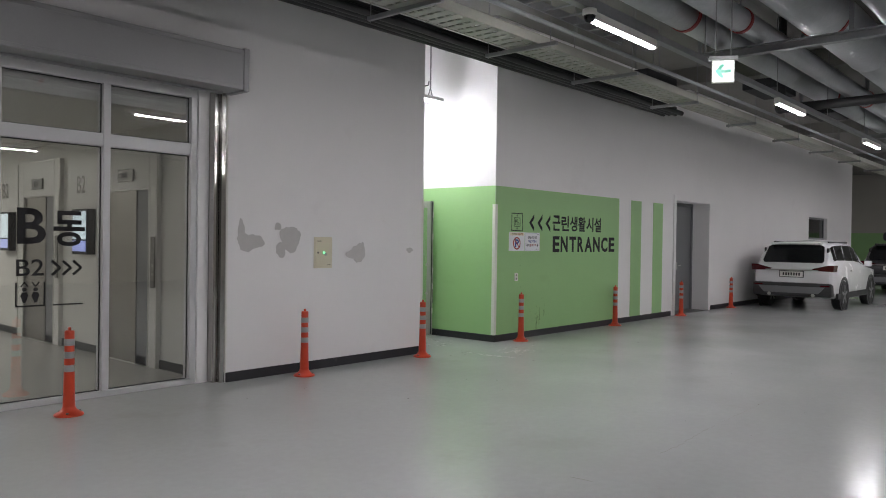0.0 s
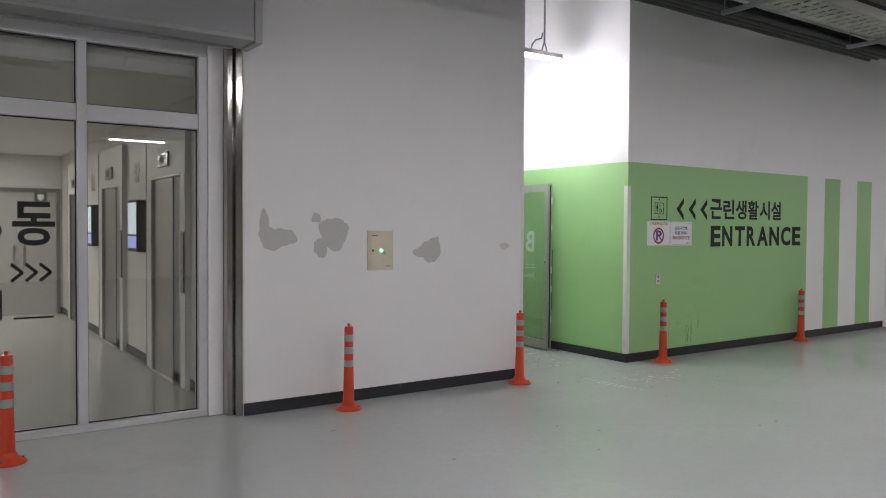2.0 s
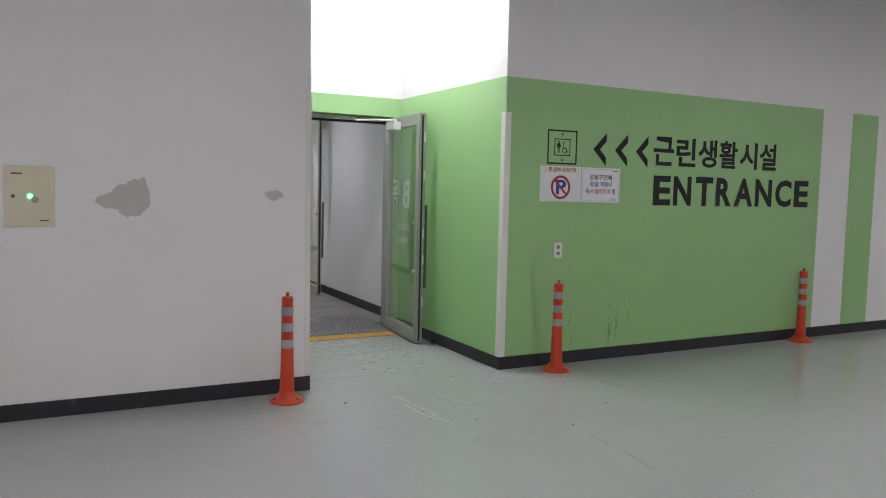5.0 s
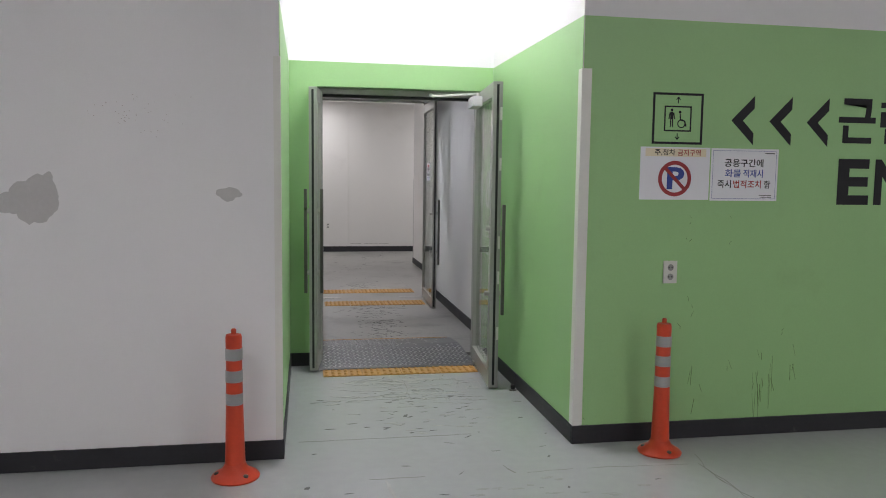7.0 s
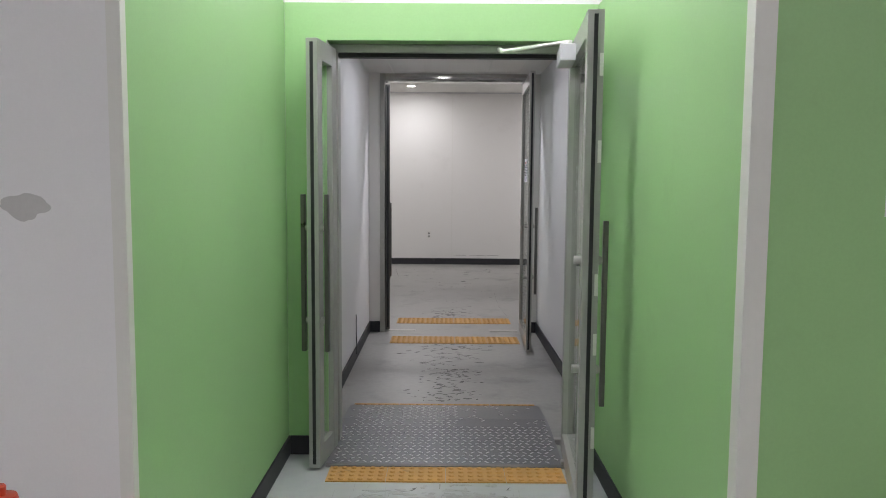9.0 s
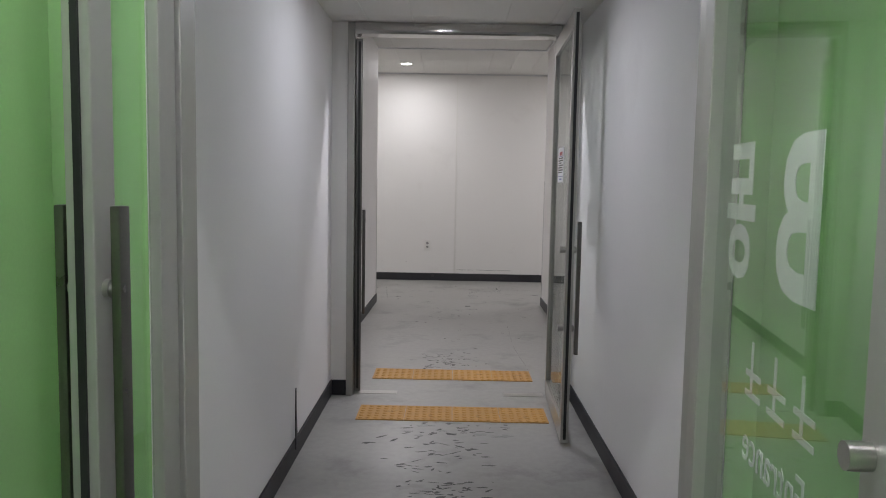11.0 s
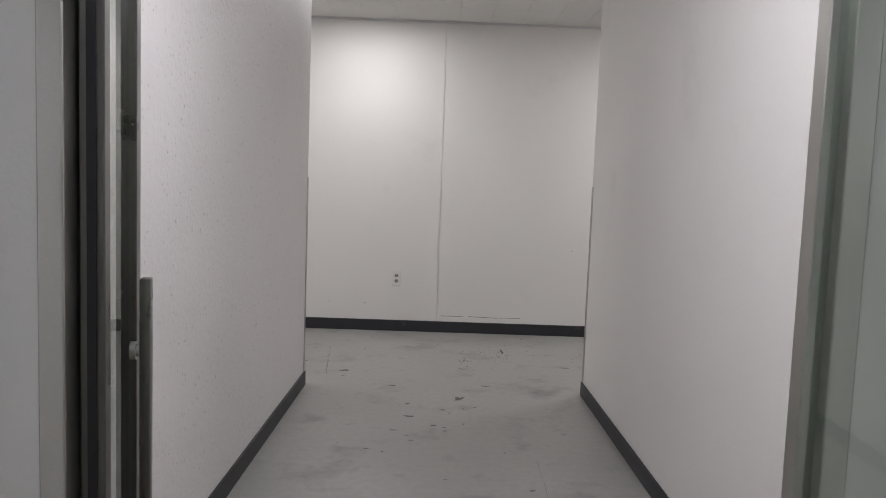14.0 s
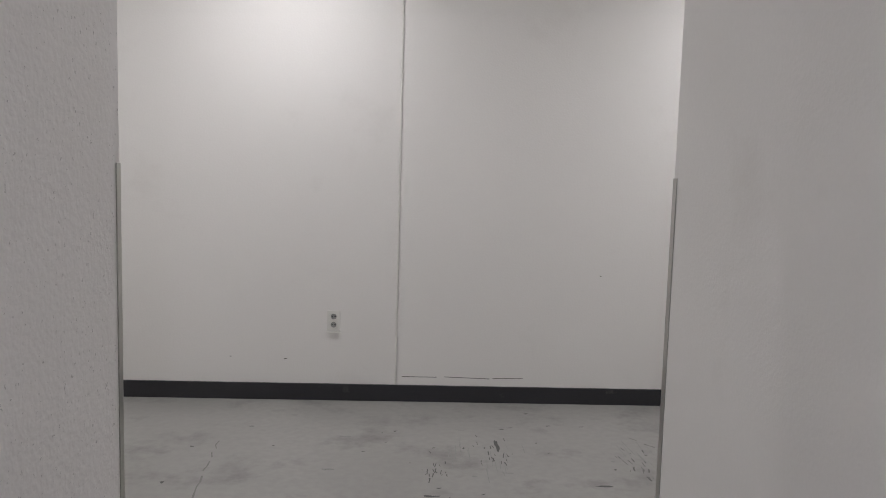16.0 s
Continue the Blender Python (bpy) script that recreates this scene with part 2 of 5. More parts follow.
def mesh_of(name, bm, material, smooth=False):
    me = bpy.data.meshes.new(name)
    bmesh.ops.recalc_face_normals(bm, faces=bm.faces)
    bm.to_mesh(me)
    bm.free()
    me.materials.append(material)
    if smooth:
        me.polygons.foreach_set("use_smooth", [True] * len(me.polygons))
        me.set_sharp_from_angle(angle=radians(38))
    return me


def part(name, bm, material, parent, label="", smooth=False):
    ob = new(name, mesh_of(name, bm, material, smooth))
    ob.parent = parent
    return tagged(ob, label)


def thing(name, label, category, group="", kind="", m=None):
    ob = new(name)
    ob.empty_display_size = 0.1
    if m is not None:
        ob.matrix_world = m
    return tagged(ob, label, category, group, kind)


def single(name, bm, material, label, category, kind="", group="", smooth=False):
    return tagged(new(name, mesh_of(name, bm, material, smooth)), label, category, group, kind)


def structure(name, bm, material, label, category="wall"):
    return single(name, bm, material, label, category, "structure")


def letters(name, text, w, h, material, parent, m, thick=0.0, label="", deep=0.0015):
    """Writing of the given width and height, its lower left corner at the pose m."""
    cu = bpy.data.curves.new(name, "FONT")
    cu.body, cu.offset, cu.extrude, cu.resolution_u = text, thick, 0.01, 3
    tmp = new("tmp_text", cu)
    bpy.context.view_layer.update()
    me = bpy.data.meshes.new_from_object(tmp.evaluated_get(bpy.context.evaluated_depsgraph_get()))
    bpy.data.objects.remove(tmp)
    co = np.empty(len(me.vertices) * 3)
    me.vertices.foreach_get("co", co)
    co = co.reshape(-1, 3)
    lo, hi = co.min(0), co.max(0)
    co = (co - lo) / (hi - lo) * (w, h, deep)
    me.vertices.foreach_set("co", co.ravel())
    me.materials.clear()
    me.materials.append(material)
    me.update()
    ob = new(name, me)
    ob.parent = parent
    ob.matrix_local = m
    return tagged(ob, label)


def strokes(bm, lines, width, z0, z1):
    """Straight pen strokes in x and y, each ((x, y), (x, y)), of one width."""
    for (ax, ay), (bx, by) in lines:
        d = Vector((bx - ax, by - ay))
        n = Vector((-d.y, d.x)).normalized() * width / 2
        prism(bm, [(ax + n.x, ay + n.y), (ax - n.x, ay - n.y), (bx - n.x, by - n.y), (bx + n.x, by + n.y)], z0, z1)
    return bm


def ring(bm, cx, cy, r, width, z0, z1, n=40):
    for i in range(n):
        a, b = 2 * math.pi * i / n, 2 * math.pi * (i + 1) / n
        ri, ro = r - width / 2, r + width / 2
        prism(bm, [(cx + ri * math.cos(a), cy + ri * math.sin(a)), (cx + ro * math.cos(a), cy + ro * math.sin(a)),
                   (cx + ro * math.cos(b), cy + ro * math.sin(b)), (cx + ri * math.cos(b), cy + ri * math.sin(b))], z0, z1)
    return bm


def blob(bm, cx, cy, rx, ry, seed, z0, z1, rough=0.35, n=40):
    pts = []
    for i in range(n):
        a = 2 * math.pi * i / n
        k = 1 + rough * noise.noise(Vector((math.cos(a) * 1.3 + seed, math.sin(a) * 1.3, seed * 0.7))) + 0.3 * rough * noise.noise(Vector((math.cos(a) * 6 + seed, math.sin(a) * 6, seed)))
        pts.append((cx + rx * k * math.cos(a), cy + ry * k * math.sin(a)))
    return prism(bm, pts, z0, z1)


# ---- the setting ----
TOP, WY = 5.0, 6.5
AL, AR, DOOR_Y = 6.80, 8.435, 8.54
structure("floor", boxes((-14, 40, -11, DOOR_Y + 0.1, -0.2, 0)), FLOOR, "glossy pale grey epoxy car park floor", "floor")
structure("floor_passage", boxes((2, 14, DOOR_Y + 0.1, 18.3, -0.2, 0)), FLOOR_IN, "worn grey passage floor with scuffs", "floor")
structure("wall_shopfront_head", boxes((-14, 3.72, WY, WY + 0.2, 3.12, TOP)), WHITE, "white painted wall above the glazed shopfront")
structure("wall_white_pier", boxes((3.72, AL, WY, WY + 0.2, 0, TOP)), WHITE, "white painted wall with grey putty patches")
structure("wall_alcove_west", boxes((AL - 0.2, AL, WY + 0.2, DOOR_Y, 0, TOP)), WHITE, "white painted side wall of the alcove")
structure("wall_alcove_east", boxes((AR, AR + 0.2, WY + 0.2, DOOR_Y, 0, TOP)), WHITE, "white painted side wall of the alcove")
for row in ((AR, 14.9, 0, TOP), (14.9, 16.72, 2.5, TOP), (16.72, 24.7, 0, TOP), (24.7, 26.8, 0, 1.76), (24.7, 26.8, 2.47, TOP), (26.8, 30, 0, TOP)):
    structure("wall_entrance", boxes((row[0], row[1], WY, WY + 0.2, row[2], row[3])), WHITE, "long white painted car park wall")
structure("wall_west_shopfront", boxes((-14, -3.3, WY, WY + 0.2, 0, 3.12)), WHITE, "plain white painted wall")
structure("wall_far_return", boxes((29.8, 30, WY + 0.2, 9, 0, TOP), (30, 39.8, 8.8, 9, 0, TOP)), WHITE, "white painted return wall")
structure("wall_east", boxes((39.8, 40, -11, 9, 0, TOP)), BROWNPAINT, "dim block wall at the far end")
structure("wall_south", boxes((-14, 40, -11.2, -11, 0, TOP)), BROWNPAINT, "painted car park wall")
structure("wall_west", boxes((-14.2, -14, -11, WY + 0.2, 0, TOP)), BROWNPAINT, "painted car park wall")
bm = boxes((-14.2, 40, -11.2, 9, TOP, TOP + 0.2))
for bx in (-8, 0.5, 13.5, 22, 30.5):
    box(bm, bx, bx + 0.5, -11, WY, TOP - 0.32, TOP)
structure("ceiling", bm, SLAB, "dark spray-coated concrete slab with beams", "ceiling")
for row in ((AL - 0.2, 7.02, 0), (8.362, AR + 0.2, 0), (7.02, 8.362, 2.22)):
    structure("wall_door_alcove", boxes((row[0], row[1], DOOR_Y, DOOR_Y + 0.2, row[2], TOP)), WHITE, "alcove end wall round the doorway")
VX0, VX1, D2 = 6.905, 8.56, 11.93
structure("wall_vestibule_west", boxes((VX0 - 0.2, VX0, DOOR_Y + 0.2, D2, 0, 2.7)), WHITE, "white painted vestibule wall")
structure("wall_vestibule_east", boxes((VX1, VX1 + 0.2, DOOR_Y + 0.2, D2, 0, 2.7)), WHITE, "white painted vestibule wall")
bm = boxes((VX0, VX1, DOOR_Y + 0.2, D2 + 0.15, 2.527, 2.6))
for ix in range(6):
    for iy in range(6):
        x0, y0 = VX0 - 0.06 + ix * 0.3, DOOR_Y + 0.2 + iy * 0.6
        box(bm, max(x0 + 0.0015, VX0), min(x0 + 0.2985, VX1), y0 + 0.0015, min(y0 + 0.5985, D2 + 0.15), 2.52, 2.527)
structure("ceiling_vestibule", bm, TILEMAT, "white vestibule ceiling of narrow tiles", "ceiling")
structure("wall_second_door", boxes((VX0 - 0.2, 7.012, D2, D2 + 0.15, 0, 3.2), (8.47, VX1 + 0.3, D2, D2 + 0.15, 0, 3.2), (7.012, 8.47, D2, D2 + 0.15, 2.60, 3.2)), CREAM, "wall round the inner doorway")
CX0, CX1, CE, BACK = 6.815, 8.828, 15.99, 18.09
structure("wall_corridor_west", prism(bmesh.new(), [(6.55, D2 + 0.15), (6.745, D2 + 0.15), (CX0, CE), (6.55, CE)], 0, 3.2), PLASTER, "off-white corridor wall of rough plaster")
structure("wall_corridor_east", boxes((CX1, CX1 + 0.2, D2 + 0.15, CE - 0.05, 0, 3.2)), CREAM, "off-white painted corridor wall")
structure("wall_hall_south", boxes((2.2, 6.55, CE - 0.2, CE, 0, 3.2), (CX1 + 0.2, 13.8, CE - 0.25, CE - 0.05, 0, 3.2)), CREAM, "cream painted cross passage wall")
structure("wall_back", boxes((2.0, 7.782, BACK, BACK + 0.2, 0, 3.2), (7.788, 14, BACK - 0.003, BACK + 0.2, 0, 3.2), (7.78, 7.79, BACK + 0.008, BACK + 0.1, 0, 3.2)), CREAM, "cream painted board wall with a vertical joint")
structure("wall_hall_ends", boxes((2, 2.2, CE - 0.2, BACK, 0, 3.2), (13.8, 14, CE - 0.2, BACK, 0, 3.2)), CREAM, "cream painted passage end wall")
bm = boxes((2, 14, D2 + 0.15, BACK, 3.062, 3.2))
for ix in range(40):
    for iy in range(11):
        x0, y0 = 2.2 + ix * 0.3, 12.08 + iy * 0.6
        if y0 < CE - 0.5 and not (CX0 - 0.05 < x0 + 0.15 < CX1 + 0.05):
            continue
        box(bm, x0 + 0.0015, x0 + 0.2985, y0 + 0.0015, min(y0 + 0.5985, BACK), 3.05, 3.062)
structure("ceiling_passage", bm, TILEMAT, "white ceiling of narrow tiles with fine joints", "ceiling")
structure("trim_ceiling", boxes((CX0, CX1, CE - 0.02, CE + 0.02, 3.035, 3.05), (2.2, 13.8, BACK - 0.02, BACK - 0.004, 3.03, 3.05),
          (CX1 - 0.02, CX1 - 0.001, D2 + 0.16, CE - 0.06, 3.03, 3.05)), ALUMINIUM, "thin grey ceiling edge trim", "trim")

# green paint bands, a skin on the walls
GT = 2.405
structure("trim_green_front", boxes((AR + 0.004, 12.35, WY - 0.003, WY, 0.1, GT)), GREEN, "bright green painted band on the wall", "paint band")
structure("trim_green_east", boxes((AR - 0.003, AR, WY + 0.001, DOOR_Y - 0.001, 0.1, GT)), GREEN, "bright green painted alcove side", "paint band")
structure("trim_green_west", boxes((AL, AL + 0.003, WY + 0.001, DOOR_Y - 0.001, 0.1, GT)), GREEN, "bright green painted alcove side", "paint band")
structure("trim_green_end", boxes((AL + 0.004, 7.02, DOOR_Y - 0.003, DOOR_Y, 0.1, GT), (8.362, AR - 0.004, DOOR_Y - 0.003, DOOR_Y, 0.1, GT), (7.02, 8.362, DOOR_Y - 0.003, DOOR_Y, 2.217, GT),
          (7.02, 8.362, DOOR_Y, DOOR_Y + 0.1, 2.215, 2.2195)), GREEN, "bright green painted door surround", "paint band")
for x0, x1 in ((12.84, 13.28), (13.81, 14.26)):
    structure("trim_green_stripe", boxes((x0, x1, WY - 0.003, WY, 0.1, GT - 0.01)), GREEN, "upright green painted stripe", "paint band")
structure("trim_green_far", boxes((39.79, 39.8, -6, 8.8, 0.1, 2.2)), GREEN, "green painted band on the far wall", "paint band")


def skirting(label, *rows):
    structure("baseboard", boxes(*rows, bevel=0.003), SKIRT, label, "skirting")


S = 0.012
skirting("dark rubber skirting along the white wall", (3.72, AL + S, WY - S, WY, 0, 0.105))
skirting("dark rubber skirting along the entrance wall", (AR - S, 14.7, WY - S - 0.003, WY, 0, 0.105), (16.9, 30, WY - S, WY, 0, 0.105))
skirting("dark rubber skirting in the alcove", (AL, AL + S, WY + 0.001, DOOR_Y - 0.001, 0, 0.105), (AR - S, AR, WY + 0.001, DOOR_Y - 0.001, 0, 0.105),
         (AL + S, 7.02, DOOR_Y - S, DOOR_Y, 0, 0.105), (8.362, AR - S, DOOR_Y - S, DOOR_Y, 0, 0.105))
skirting("dark rubber skirting in the vestibule", (VX0, VX0 + S, DOOR_Y + 0.2, D2, 0, 0.105), (VX1 - S, VX1, DOOR_Y + 0.2, D2, 0, 0.105), (VX0 + S, 7.012, D2 - S, D2, 0, 0.105), (8.47, VX1 - S, D2 - S, D2, 0, 0.105))
skirting("dark rubber skirting along the corridor", (CX1 - S, CX1, D2 + 0.15, CE - 0.05, 0, 0.1))
structure("baseboard", prism(bmesh.new(), [(6.742, D2 + 0.15), (6.758, D2 + 0.15), (CX0 + S, CE), (CX0, CE)], 0, 0.1), SKIRT, "dark rubber skirting along the corridor", "skirting")
skirting("dark rubber skirting along the cream wall", (2.2, 13.8, BACK - S - 0.003, BACK, 0, 0.11))

bm = prism(bmesh.new(), [(0.0, 0.0), (0.05, 0.02), (0.03, 0.1), (0.012, 0.2), (0.004, 0.33), (-0.003, 0.2), (0.0, 0.1)], 0, 0.006)
single("skirting_flap", bm, SKIRT, "torn black strip of skirting curling off the wall", "torn skirting", "stuff").matrix_world = pose(VX0 + S + 0.001, 10.68, 0.06, 90, 0, 90)
structure("trim_joint_bead", boxes((7.772, 7.784, BACK - 0.0055, BACK - 0.0005, 0.11, 3.03), bevel=0.0015), PLASTIC, "thin pale joint bead on the cream wall", "trim")

# corner guards
structure("trim_guard_white", boxes((AR - 0.007, AR + 0.05, WY - 0.007, WY - 0.0035, 0.106, 2.12), (AR - 0.007, AR - 0.0035, WY - 0.0035, WY + 0.05, 0.106, 2.12)), PLASTIC, "white plastic corner guard", "corner guard")
structure("trim_guard_white", boxes((AL - 0.03, AL + 0.007, WY - 0.004, WY - 0.0005, 0.106, 2.12), (AL + 0.0035, AL + 0.007, WY - 0.0005, WY + 0.03, 0.106, 2.12)), PLASTIC, "white plastic corner guard", "corner guard")
structure("trim_guard_steel", boxes((CX0 + 0.0005, CX0 + 0.004, CE - 0.032, CE + 0.004, 0.0, 1.5), (CX0 - 0.03, CX0 + 0.0005, CE + 0.0005, CE + 0.004, 0, 1.5)), STEEL, "thin steel corner guard", "corner guard")
structure("trim_guard_steel", boxes((CX1 - 0.004, CX1 - 0.0005, CE - 0.082, CE - 0.046, 0.0, 1.5), (CX1 - 0.0005, CX1 + 0.03, CE - 0.0495, CE - 0.046, 0, 1.5)), STEEL, "thin steel corner guard", "corner guard")

# ---- glazed shopfront and shutter ----
GY = 6.74
shop = thing("window_1", "grey framed glass shopfront with black lettering", "shopfront", kind="structure")
MULL = [3.435, 2.512, 1.55, 0.59, -0.37, -1.33, -2.29, -3.25]
for i, mx in enumerate(MULL):
    part("mullion", boxes((mx - 0.035, mx + 0.035, GY - 0.06, GY + 0.06, 0.055, 3.01), bevel=0.004), ALUMINIUM, shop)
part("sill", boxes((-3.3, 3.47, GY - 0.06, GY + 0.06, 0, 0.055), bevel=0.004), ALUMINIUM, shop)
part("head", boxes((-3.3, 3.47, GY - 0.06, GY + 0.06, 3.01, 3.12), bevel=0.004), ALUMINIUM, shop)
for a, b in zip(MULL[1:], MULL):
    part("transom", boxes((a + 0.036, b - 0.036, GY - 0.05, GY + 0.05, 2.405, 2.53), bevel=0.004), ALUMINIUM, shop)
    for z0, z1 in ((0.056, 2.404), (2.531, 3.009)):
        gl = part("pane", boxes((a + 0.036, b - 0.036, GY - 0.004, GY + 0.004, z0, z1)), PANE, shop)
        gl.visible_shadow = False
        part("gasket", boxes((a + 0.036, a + 0.045, GY - 0.012, GY - 0.0045, z0, z1), (b - 0.045, b - 0.036, GY - 0.012, GY - 0.0045, z0, z1),
                             (a + 0.045, b - 0.045, GY - 0.012, GY - 0.0045, z0, z0 + 0.009), (a + 0.045, b - 0.045, GY - 0.012, GY - 0.0045, z1 - 0.009, z1)), RUBBER, shop)
structure("trim_white_post", boxes((3.472, 3.6, GY - 0.08, GY + 0.1, 0, 3.12), bevel=0.005), WHITE, "white painted post beside the glazing", "post")
structure("trim_shutter_rail", boxes((3.602, 3.655, 6.56, 6.7, 0, 3.12), (3.658, 3.719, 6.51, 6.7, 0, 3.12), bevel=0.004), MIRRORSTEEL, "polished steel shutter guide rail", "rail")
structure("trim_pier_edge", boxes((3.714, 3.73, WY - 0.004, WY + 0.02, 0.106, 3.06)), PLASTIC, "thin white wall edge bead", "trim")
sh = thing("shutter_box", "long grey steel roller shutter housing above the glazing", "shutter housing", kind="structure")
part("housing", boxes((-3.6, 3.69, 6.175, WY, 3.075, 3.49), bevel=0.006), SHUTTER, sh)
part("end_cap", boxes((3.692, 3.757, 6.168, WY, 3.06, 3.505), bevel=0.006), SHUTTER, sh)
part("flange", boxes((-3.6, 3.69, 6.166, 6.1745, 3.44, 3.452), (-3.6, 3.69, 6.166, 6.1745, 3.11, 3.122)), SHUTTER, sh)
part("slot_lip", boxes((-3.6, 3.6, 6.42, 6.46, 3.05, 3.074)), SHUTTER, sh)

# lettering on the glass
GM = GY - 0.0065
lettering = thing("glass_lettering", "black building lettering stuck on the glass", "lettering")


def on_front(x, z, y=GM):
    return pose(x, y, z, 90, 0, 0)


letters("letter_b", "B", 0.245, 0.325, BLACK, lettering, on_front(1.735, 1.465), 0.02)
letters("letter_dong", "동", 0.285, 0.33, BLACK, lettering, on_front(2.045, 1.445), 0.022)
letters("floor_number", "B2", 0.235, 0.15, BLACK, lettering, on_front(1.73, 1.178), 0.006)
for k in range(3):
    bm = bmesh.new()
    x0 = 2.035 + k * 0.095
    strokes(bm, [((x0, 1.31), (x0 + 0.075, 1.243)), ((x0 + 0.075, 1.247), (x0, 1.18))], 0.024, 0, 0.0015)
    part("chevron", bm, BLACK, lettering).matrix_local = pose(0, GM, 0, 90, 0, 0)
bm = bmesh.new()
strokes(bm, [((1.73, 1.12), (1.73, 0.9)), ((1.73, 0.905), (1.975, 0.905)), ((1.97, 0.9), (1.97, 1.12)), ((2.05, 0.905), (2.315, 0.905))], 0.013, 0, 0.0015)
for px, s in ((1.80, 1), (1.895, -1)):
    strokes(bm, [((px - 0.03, 1.1 - 0.02 * s), (px, 1.1 + 0.02 * s)), ((px, 1.1 + 0.02 * s), (px + 0.03, 1.1 - 0.02 * s))], 0.01, 0, 0.0015)
    blob(bm, px, 1.055, 0.02, 0.017, 1, 0, 0.0015, 0, 20)
    prism(bm, [(px - 0.034, 1.0), (px - 0.02, 1.03), (px + 0.02, 1.03), (px + 0.034, 1.0), (px + 0.01, 0.935), (px - 0.01, 0.935)], 0, 0.0015)
ob = part("lift_symbol", bm, BLACK, lettering)
ob.matrix_local = pose(0, GM, 0, 90, 0, 0)

# ---- lobby behind the glass ----
LX, LY, LZ = 3.65, 15.6, 2.85
structure("floor_lobby", boxes((-3.6, 6.4, GY + 0.07, LY, 0.001, 0.006)), FLOOR_LOBBY, "polished pale lobby floor", "floor")
structure("wall_lobby_east", boxes((LX, LX + 0.15, 6.86, LY, 0, LZ)), LOBBYWALL, "pale lobby wall with lifts")
structure("wall_lobby_north", boxes((-3.6, LX, LY, LY + 0.15, 0, LZ)), LOBBYWALL, "pale lobby end wall")
structure("wall_lobby_west", boxes((-3.75, -3.6, 6.7, LY, 0, LZ)), LOBBYWALL, "pale lobby side wall")
structure("ceiling_lobby", boxes((-3.7, LX + 0.1, GY + 0.07, LY, LZ, LZ + 0.1)), TILEMAT, "plain white lobby ceiling", "ceiling")
structure("wall_lobby_closing", boxes((3.602, LX + 0.15, 6.7, 6.859, 0, LZ), (-3.7, LX + 0.1, GY + 0.065, GY + 0.16, LZ + 0.1, TOP)), LOBBYWALL, "lobby wall beside the glazing")
structure("baseboard", boxes((LX - 0.012, LX, 6.87, LY, 0.006, 0.11), (-3.6, LX - 0.012, LY - 0.012, LY, 0.006, 0.11)), SKIRT, "dark lobby skirting", "skirting")


LIFTSTEEL = mat("dull_bronze_steel", (0.27, 0.255, 0.235), 0.34, metal=1.0, vary=0.07, scale=4, fine=160, bump=0.04)


def lift(y):
    """A lift opening in the east wall, its pale portal proud of the stone."""
    t = thing("lift_door", "closed bronze-grey steel lift doors with a dark indicator above", "lift", "lifts in the lobby", m=pose(LX, y, 0.006))
    for a, b, z0, z1 in ((-0.76, -0.56, 0, 2.62), (0.56, 0.76, 0, 2.62), (-0.56, 0.56, 2.12, 2.62)):
        part("portal_panel", boxes((-0.05, 0, a + 0.001, b - 0.001, z0, z1), bevel=0.004), LOBBYWALL, t, "pale portal panel")
    part("portal_edge", boxes((-0.058, -0.0505, -0.758, -0.75, 0, 2.62), (-0.058, -0.0505, 0.75, 0.758, 0, 2.62), (-0.058, -0.0505, -0.75, 0.75, 2.612, 2.62)), STEEL, t, "thin bright steel edge")
    part("door_frame", boxes((-0.053, 0, -0.559, -0.54, 0, 2.119), (-0.053, 0, 0.54, 0.559, 0, 2.119), (-0.053, 0, -0.54, 0.54, 2.1, 2.119)), STEEL, t)
    part("door_panel", boxes((-0.012, 0, -0.539, -0.204, 0, 2.099)), DOORGREY, t, "darker trailing panel")
    part("door_panel", boxes((-0.022, 0, -0.2, 0.539, 0, 2.099)), LIFTSTEEL, t)
    part("sill", boxes((-0.06, 0, -0.54, 0.54, 0, 0.004)), STEEL, t)
    ind = part("indicator", boxes((-0.075, -0.0505, -0.19, 0.19, 2.21, 2.36), bevel=0.006), DARKSTEEL, t)
    part("digits", boxes((-0.077, -0.0752, -0.06, 0.0, 2.25, 2.32), (-0.077, -0.0752, 0.02, 0.08, 2.25, 2.32)), BLACK, ind)
    cp = part("call_panel", boxes((-0.068, -0.0505, -0.72, -0.63, 0.94, 1.54), bevel=0.004), DARKSTEEL, t, "tall dark call panel")
    for z in (1.1, 1.2):
        part("button", rod(bmesh.new(), (-0.068, -0.675, z), (-0.073, -0.675, z), 0.018), STEEL, cp)
    part("notice_plate", boxes((-0.056, -0.0505, -0.72, -0.6, 1.9, 2.14)), PLASTIC, t, "small white plate")
    return t


def screen(y):
    t = thing("wall_screen", "lit portrait advertising screen in a dark case", "screen", "screens in the lobby", m=pose(LX, y, 1.3))
    part("case", boxes((-0.11, 0, -0.23, 0.23, 0, 0.6), bevel=0.008), BLACK, t)
    part("display", boxes((-0.114, -0.1105, -0.2, 0.2, 0.2, 0.57)), SCREEN, t, "pale blue lit display")
    part("display_strip", boxes((-0.114, -0.1105, -0.2, 0.2, 0.04, 0.18)), SCREENBLUE, t, "deep blue lit strip")
    return t


for y in (8.5, 11.2, 13.9):
    lift(y)
for y in (9.68, 12.4):
    screen(y)
